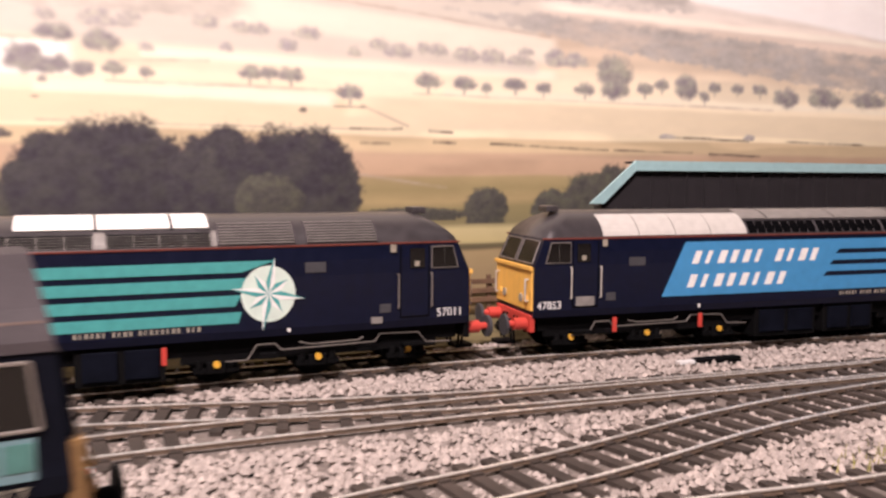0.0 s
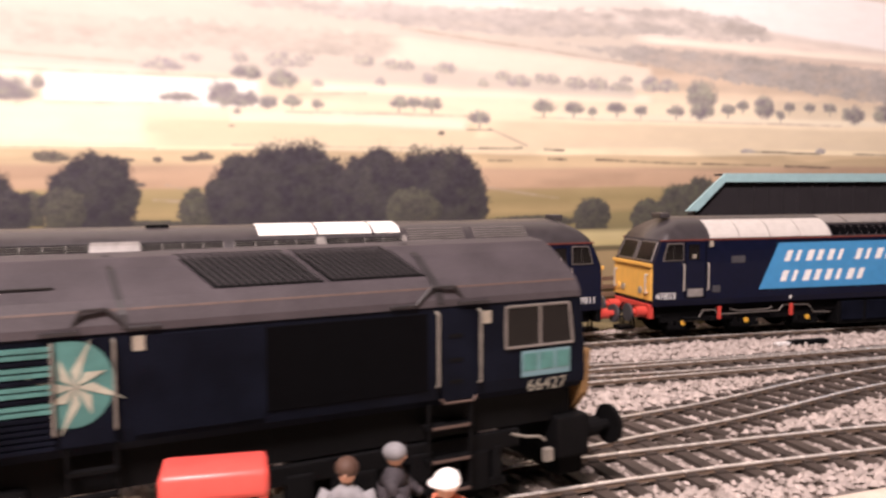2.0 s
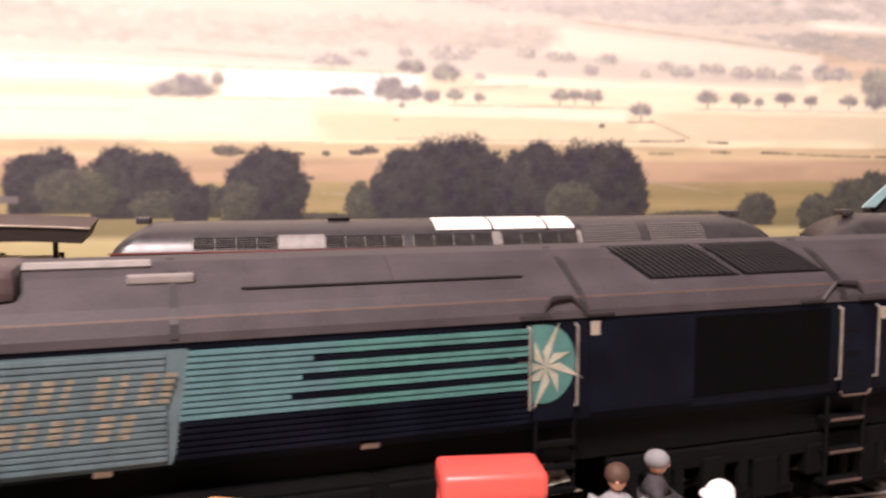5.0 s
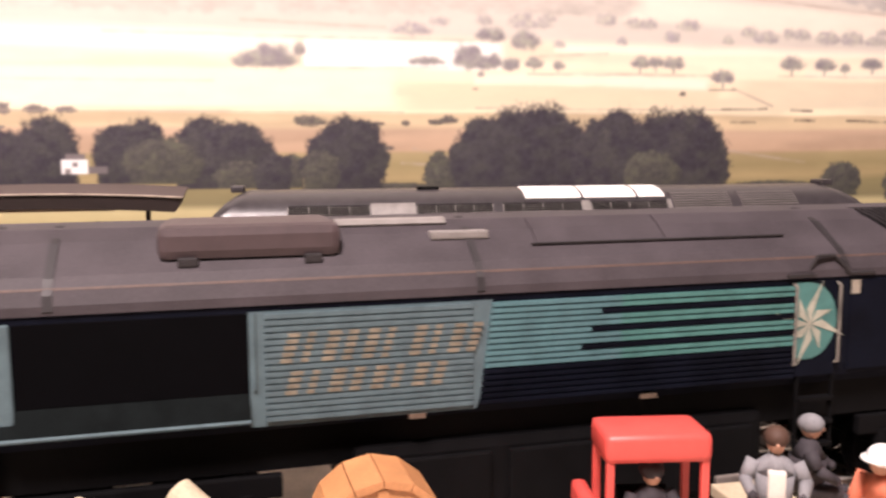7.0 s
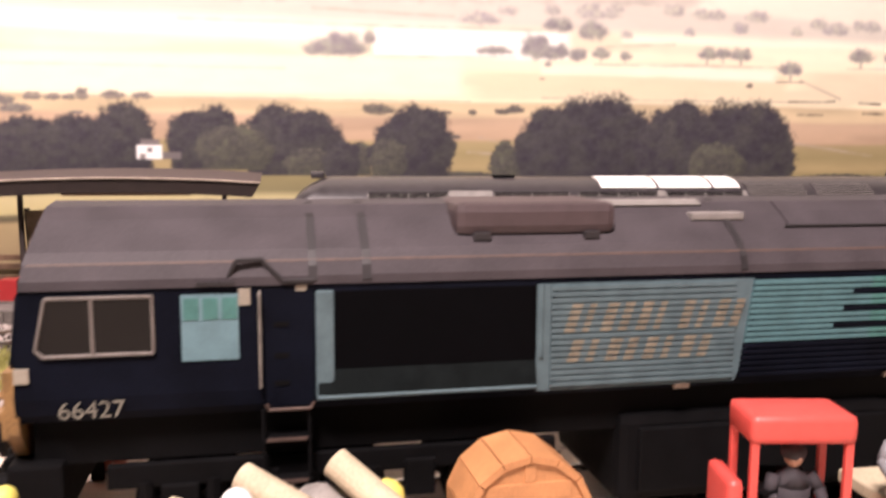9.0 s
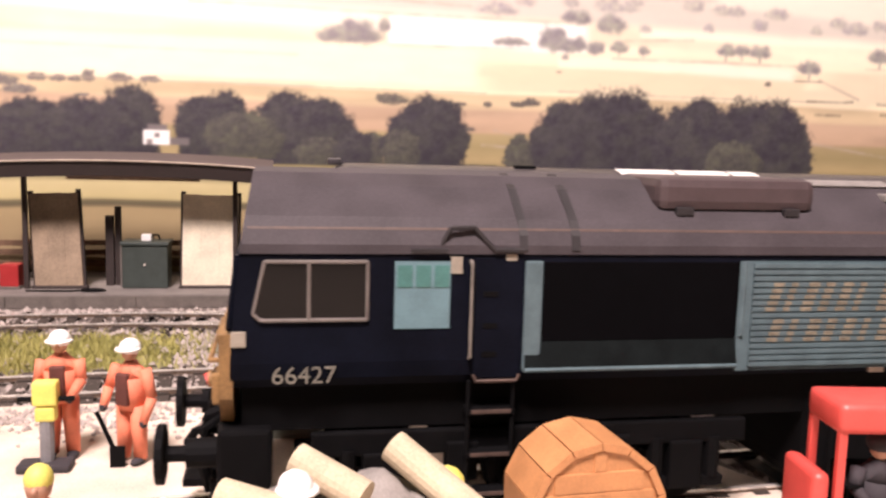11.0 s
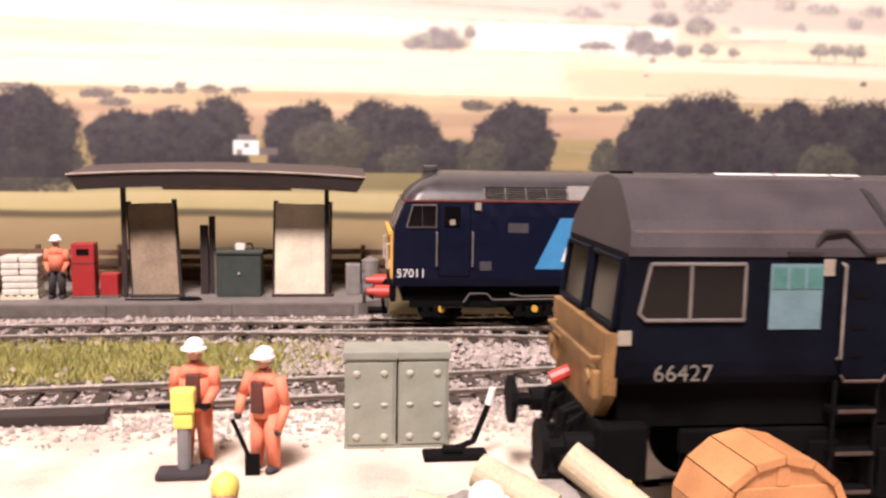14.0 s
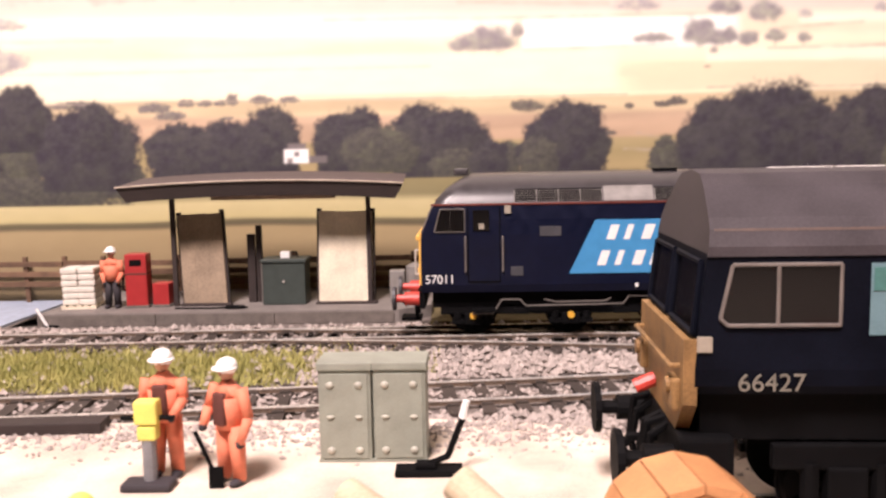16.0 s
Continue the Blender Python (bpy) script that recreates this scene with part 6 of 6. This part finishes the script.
bm = bmesh.new()
rod(bm, (-1.4, 0, 11), (1.6, 0, 3.6), 0.45, 8)
part("shaft", bm, BLACK, t)
bm = bmesh.new()
box(bm, 0.8, 3.6, -0.25, 0.25, 0, 4.2, 0.15)
part("blade", bm, BLACK, t)


def cabinet(x, y, w, h, d):
    t = thing("lineside_cabinet", x, y, YZ, -1, "grey-green lineside cabinet with pale bolts", "cabinet", "lineside cabinets")
    bm = bmesh.new()
    box(bm, -w / 2, w / 2, 0, d, 0, h - 1.6, 0.3)
    part("cabinet_body", bm, CABINET, t)
    bm = bmesh.new()
    box(bm, -w / 2 - 0.3, w / 2 + 0.3, -0.5, d + 0.5, h - 1.7, h, 0.3)
    part("lid", bm, CABINET, t)
    bm = bmesh.new()
    box(bm, -w / 2 + 0.6, w / 2 - 0.6, -0.35, 0.1, 0.9, h - 2.3, 0.15)
    dr = part("door", bm, CABINET, t)
    for zz in (2.6, h * 0.46, h - 4.6):
        for s in (-1, 1):
            bm = bmesh.new()
            ball(bm, (s * w * 0.27, -0.35, zz), (0.85, 0.5, 0.75 if zz != h * 0.46 else 0.4), 2)
            part("bolt", bm, BOLT, dr, "pale round bolt", True)
    bm = bmesh.new()
    box(bm, -w / 2 - 0.2, w / 2 + 0.2, -0.2, d, 0, 0.6, 0.1)
    part("plinth", bm, CABINET, t)


cabinet(-71.6, 178.5, 10.6, 20.6, 9)
cabinet(-60.6, 178.5, 10.6, 20.6, 9)

t = thing("point_lever", -54.2, 172.5, YZ, 0, "dark bent point lever with a white grip on a base", "lever")
bm = bmesh.new()
box(bm, -7, 6, -3, 2, 0, 1.3, 0.4)
box(bm, -3, 1, -2, 1, 1.2, 2.4, 0.4)
part("base_plate", bm, BLACK, t)
bm = bmesh.new()
wire(bm, [(-1, -0.5, 1.8), (3.2, -0.5, 3.4), (5.0, -0.5, 8.0), (6.2, -0.5, 11.0)], 0.65, 8)
part("arm", bm, BLACK, t)
bm = bmesh.new()
rod(bm, (6.2, -0.5, 11.0), (7.0, -0.5, 14.4), 0.85, 8, 0.7)
part("grip", bm, WHITE, t, "worn white grip")


# ---- foreground yard things ----
def cable_drum():
    t = thing("cable_drum", -20.7, 113.4, YZ, 4, "orange-brown wooden cable drum lying on its side", "drum")
    R, L = 10.1, 11.5
    n, lift = 14, 3.0
    for k in range(n):
        bm = bmesh.new()
        a0, a1 = 2 * math.pi * k / n + 0.009, 2 * math.pi * (k + 1) / n - 0.009
        q = [(R * math.sin(a), R + R * math.cos(a)) for a in (a0, a1)]
        i = [((R - 1.1) * math.sin(a), R + (R - 1.1) * math.cos(a)) for a in (a0, a1)]
        f = [bm.verts.new((px, -L / 2, pz)) for px, pz in (q[0], q[1], i[1], i[0])]
        b = [bm.verts.new((px, L / 2, pz)) for px, pz in (q[0], q[1], i[1], i[0])]
        bm.faces.new(f), bm.faces.new(b[::-1])
        for j in range(4):
            m = (j + 1) % 4
            bm.faces.new((f[j], b[j], b[m], f[m]))
        part("lagging_board", bm, DRUM, t)
    for s in (-1, 1):
        bm = bmesh.new()
        y = s * (L / 2 - 0.9)
        rod(bm, (0, y + s * 0.0 - 0.35, R), (0, y - s * 0.0 + 0.35, R), R - 1.15, 28)
        for k in range(6):
            z0 = 1.5 + k * 2.9
            hw = math.sqrt(max(0.5, (R - 1.3) ** 2 - (max(abs(z0 - R), abs(z0 + 2.85 - R))) ** 2))
            box(bm, -hw, hw, y - 0.6, y + 0.6, z0, z0 + 2.85, 0.2)
        part("flange", bm, DRUM, t, "planked end of the drum")
    bm = bmesh.new()
    for s in (-1, 1):
        rod(bm, (0, s * (L / 2 - 0.3), R), (0, s * (L / 2 + 0.4), R), 2.0, 12)
    part("hub", bm, DARKWOOD, t)
    for ob in t.children:
        ob.data.transform(Matrix.Translation((0, 0, lift * U)))
    for s in (-1, 1):
        bm = bmesh.new()
        plate(bm, [(s * 3, 0), (s * 9, 0), (s * 9, 5.0), (s * 6.5, 4.9), (s * 3, 3.3)], 5, 10)
        part("chock", bm, DARKWOOD, t, "dark timber chock under the drum")
    return t


cable_drum()


def platform_tractor():
    t = thing("platform_tractor", 18.8, 105.2, YZ, -8, "bright red yard tractor with a flat canopy on four posts", "tractor")
    bm = bmesh.new()
    box(bm, -7.8, 7.8, -5.0, 4.8, 25.4, 29.7, 1.1)
    part("canopy", bm, TUGRED, t, "bright red flat canopy", True)
    for px in (-6.9, 6.9):
        for sy in (-1, 1):
            bm = bmesh.new()
            box(bm, px - 0.6, px + 0.6, sy * 4.0 - 0.5, sy * 4.0 + 0.5, 7, 26.0, 0.2)
            part("canopy_post", bm, TUGRED, t)
    bm = bmesh.new()
    box(bm, -10.5, 8.5, -6.0, 6.0, 3.2, 7.4, 0.9)
    part("chassis", bm, TUGRED, t)
    bm = bmesh.new()
    box(bm, -10.8, -8.4, -5.0, 4.6, 7.0, 20.0, 1.0)
    part("bonnet", bm, TUGRED, t, "red front panel", True)
    bm = bmesh.new()
    box(bm, -4, 4, -1, 4, 7.2, 13.0, 0.6)
    box(bm, -4, 4, 3, 4.4, 12, 19, 0.6)
    part("seat", bm, BLACK, t)
    for sx in (-1, 1):
        for sy in (-1, 1):
            bm = bmesh.new()
            rod(bm, (sx * 6.6 - 1, sy * 5.2 - 1.2, 2.9), (sx * 6.6 - 1, sy * 5.2 + 1.2, 2.9), 2.9, 16)
            w = part("wheel", bm, BLACK, t)
            bm = bmesh.new()
            rod(bm, (sx * 6.6 - 1, sy * 5.2 - 1.4, 2.9), (sx * 6.6 - 1, sy * 5.2 + 1.4, 2.9), 1.3, 12)
            part("hub", bm, CREAMDULL, w)
    bm = bmesh.new()
    wire(bm, [(-5, -2, 7.4), (-4.4, -2, 17.5)], 0.4, 6)
    r = bmesh.ops.create_cone(bm, cap_ends=True, segments=14, radius1=2.0, radius2=2.0, depth=0.5, matrix=Matrix.Translation((-4.4, -2, 17.8)))
    part("steering_wheel", bm, BLACK, t)


platform_tractor()

t = thing("flat_trailer", 35.5, 108.5, YZ, 0, "cream flat trailer where the figures sit", "trailer")
bm = bmesh.new()
box(bm, 0, 22, -8, 8.5, 12.2, 14.4, 0.4)
part("deck", bm, CREAM, t)
bm = bmesh.new()
box(bm, 1, 21, -5, 5.5, 7.5, 12.2, 0.4)
part("chassis", bm, BLACK, t)
for x in (5, 17):
    for s in (-1, 1):
        bm = bmesh.new()
        rod(bm, (x, s * 6.0 - 1, 4.4), (x, s * 6.0 + 1, 4.4), 4.4, 14)
        part("wheel", bm, BLACK, t)

for x, y, z, dx, dy, dz, r, n in ((-48.6, 109.2, 23.4, 9.5, -7.2, -6.5, 2.2, 18), (-61.0, 104.0, 24.0, 8.0, -5, -3.2, 2.1, 18), (-69.5, 97.5, 22.5, 7, -3, -1.2, 2.1, 16)):
    t = thing("card_roll", x, y, YZ, 0, "cream roll lying slanted on the heap", "roll", "cream rolls")
    bm = bmesh.new()
    rod(bm, (0, 0, z), (dx, dy, z + dz), r, n)
    part("tube", bm, CREAM, t)
    bm = bmesh.new()
    d = Vector((dx, dy, dz)).normalized()
    rod(bm, Vector((0, 0, z)) - d * 0.05, Vector((0, 0, z)) - d * 0.12, r * 0.6, n)
    part("hollow_end", bm, DARKWOOD, t)
t = thing("yellow_sack", -41.0, 111.5, YZ, 0, "small crumpled yellow sack on the heap", "sack")
bm = bmesh.new()
ball(bm, (0, 0, 16.5), (2.8, 2.4, 3.0), 2)
ball(bm, (0.3, 0.2, 8), (3.8, 3.4, 8.2), 2)
part("cloth", bm, HIVIS, t, "", True)
bm = bmesh.new()
g = bmesh.ops.create_grid(bm, x_segments=26, y_segments=18, size=1.0, matrix=Matrix.Diagonal((20, 10, 1, 1)))["verts"]
for v in g:
    d = 1 - max(abs(v.co.x) / 20, abs(v.co.y) / 10) ** 2
    v.co.z = 20.5 * d ** 0.5 + 2.6 * noise.noise(v.co * 0.22) * d + 1.1 * noise.noise(v.co * 0.7) * d if d > 0 else -0.5
tp = part("tarpaulin", bm, TARP, None, "crumpled grey tarpaulin heaped over goods in the yard", True)
tagged(tp, category="tarpaulin")
tp.matrix_basis = pose(-53.0 * U, 106.5 * U, YZ * U, 0, 0, -6)

# short white thing and a dark strip on the ballast
t = thing("point_motor", 281, 262, 3.0, -4, "dark point motor with a white end on the ballast", "point motor")
bm = bmesh.new()
box(bm, 0, 20, -2, 2, 0, 2.0, 0.4)
part("casing", bm, BLACK, t)
bm = bmesh.new()
box(bm, -7, 0, -1.2, 1.2, 0.2, 1.6, 0.3)
part("end_cap", bm, WHITE, t, "small white end")
t = thing("timber_baulk", -160, 199, YZ, 3, "dark timber baulk lying at the yard's edge", "timber")
bm = bmesh.new()
box(bm, -40, 30, -3, 3, 0, 2.8, 0.4)
part("timber", bm, DARKWOOD, t)


t = thing("delivery_van", -128, 72.5, YZ, 0, "dark teal model van with a pale grey rounded roof", "van")
bm = bmesh.new()
box(bm, -21.5, 21.3, -10, 10, 3.0, 40.6, 1.4)
part("body", bm, mat("dark_teal_van_paint", (0.018, 0.060, 0.066), 0.45, vary=0.25), t, "dark teal body", True)
bm = bmesh.new()
box(bm, -21.8, 21.7, -10.4, 10.4, 38.6, 45.2, 2.4)
part("roof", bm, mat("pale_grey_van_roof", (0.46, 0.47, 0.46), 0.5, vary=0.15), t, "pale grey rounded roof", True)
for x in (-13, 13):
    for s in (-1, 1):
        bm = bmesh.new()
        rod(bm, (x, s * 9 - 1.2, 4.6), (x, s * 9 + 1.2, 4.6), 4.6, 16)
        part("wheel", bm, BLACK, t)

t = thing("marker_post", -207, 329, 2.0, 0, "short white leaning post on a dark base beside the platform ramp", "post")
bm = bmesh.new()
rod(bm, (0, 0, 0), (-4.2, 0, 7.6), 0.6, 8)
part("post", bm, WHITE, t)
bm = bmesh.new()
box(bm, -2.5, 3.5, -1.2, 1.2, 0, 1.0, 0.3)
part("base", bm, BLACK, t)


# ---- goods shed behind the far locomotive ----
def goods_shed():
    t = thing("goods_shed", 320, 352, 0, -2, "dark goods shed with a pale turquoise roof edge", "shed")
    bm = bmesh.new()
    plate(bm, [(0, 74.6), (240, 74.6), (240, 79.4), (0, 79.4)], 0.6, 1.6)
    fs = part("roof_edge", bm, SHEDROOF, t, "pale turquoise roof fascia")
    bm = bmesh.new()
    plate(bm, [(-25, 59), (-17.5, 59), (0.6, 75.0), (0, 79.4)], 0.55, 1.3)
    part("verge", bm, SHEDROOF, t, "sloping turquoise verge")
    bm = bmesh.new()
    a = [bm.verts.new(p) for p in ((0, 0.5, 79.2), (240, 0.5, 79.2), (240, 9, 79.0), (0, 9, 79.0))]
    bm.faces.new(a)
    b = [bm.verts.new((v.co.x, v.co.y, v.co.z - 1)) for v in a]
    bm.faces.new(b[::-1])
    for i in range(4):
        bm.faces.new((a[i], b[i], b[(i + 1) % 4], a[(i + 1) % 4]))
    part("roof", bm, SHEDDARK, t)
    bm = bmesh.new()
    plate(bm, [(-17.5, 2), (240, 2), (240, 74.6), (0.4, 74.6), (-17.5, 59)], 3.6, 2.0)
    box(bm, -17, -15, 3.6, 9, 2, 58)
    box(bm, 236, 238, 3.6, 9, 2, 74)
    part("wall", bm, SHEDDARK, t, "dark cladding under the roof")
    bm = bmesh.new()
    for k in range(24):
        x = -10 + k * 10.3
        box(bm, x, x + 0.7, 0.9, 1.6, 2, 58 if x < 2 else 74)
    part("cladding_ribs", bm, SHEDDARK, t)


goods_shed()

# the room's lamp above the layout
t = thing("ceiling_lamp", -0.20 * M, -0.25 * M, 0.80 * M, 0, "round white ceiling lamp hanging over the layout", "lamp")
bm = bmesh.new()
rod(bm, (0, 0, 4), (0, 0, 40), 90, 32, 30)
part("shade", bm, WHITE, t)
bm = bmesh.new()
rod(bm, (0, 0, 40), (0, 0, 0.70 * M), 4, 8)
part("cord", bm, WHITE, t)


# ---- movement ----
def motions():
    """The freight locomotive rolls slowly along its track, and its wheels turn with it."""
    run = [(0, -78.0), (0.5, -70.3), (1, -61.8), (1.5, -53.5), (2, -45.4), (2.5, -39.6), (3, -33.4), (3.5, -27.9), (4, -20.0), (5.2, -4.8), (6.5, 12.0), (7, 18.5), (7.5, 25.1), (8, 31.6), (8.5, 37.7), (9, 43.7),
           (10.2, 59.5), (11.5, 75.3), (12, 82.0), (12.5, 88.0), (13, 94.0), (13.5, 99.5), (14, 105.3), (14.5, 111.8), (15, 115.5), (15.5, 121.3), (16, 126.7)]
    cx, cy, _ = curve_at(T66, 2.0)

    def on_track(x):
        y0, y1 = np.interp(x - 91, cx, cy), np.interp(x + 91, cx, cy)
        return pose(x * U, float(y0 + y1) / 2 * U, 0, 0, 0, math.degrees(math.atan2(y1 - y0, 182)))

    walk(LOCO66, [(t, on_track(x)) for t, x in run])
    ts, xs = [r[0] for r in run], [r[1] for r in run]
    for w in WHEELS66:
        place = w.matrix_basis.translation.copy()
        rows = []
        for k in range(33):
            t = k * 0.5
            x = float(np.interp(t, ts, xs))
            rows.append((t, Matrix.Translation(place) @ pose(0, 0, 0, 0, math.degrees((x + 78.0) / 8.0), 0)))
        walk(w, rows)


motions()
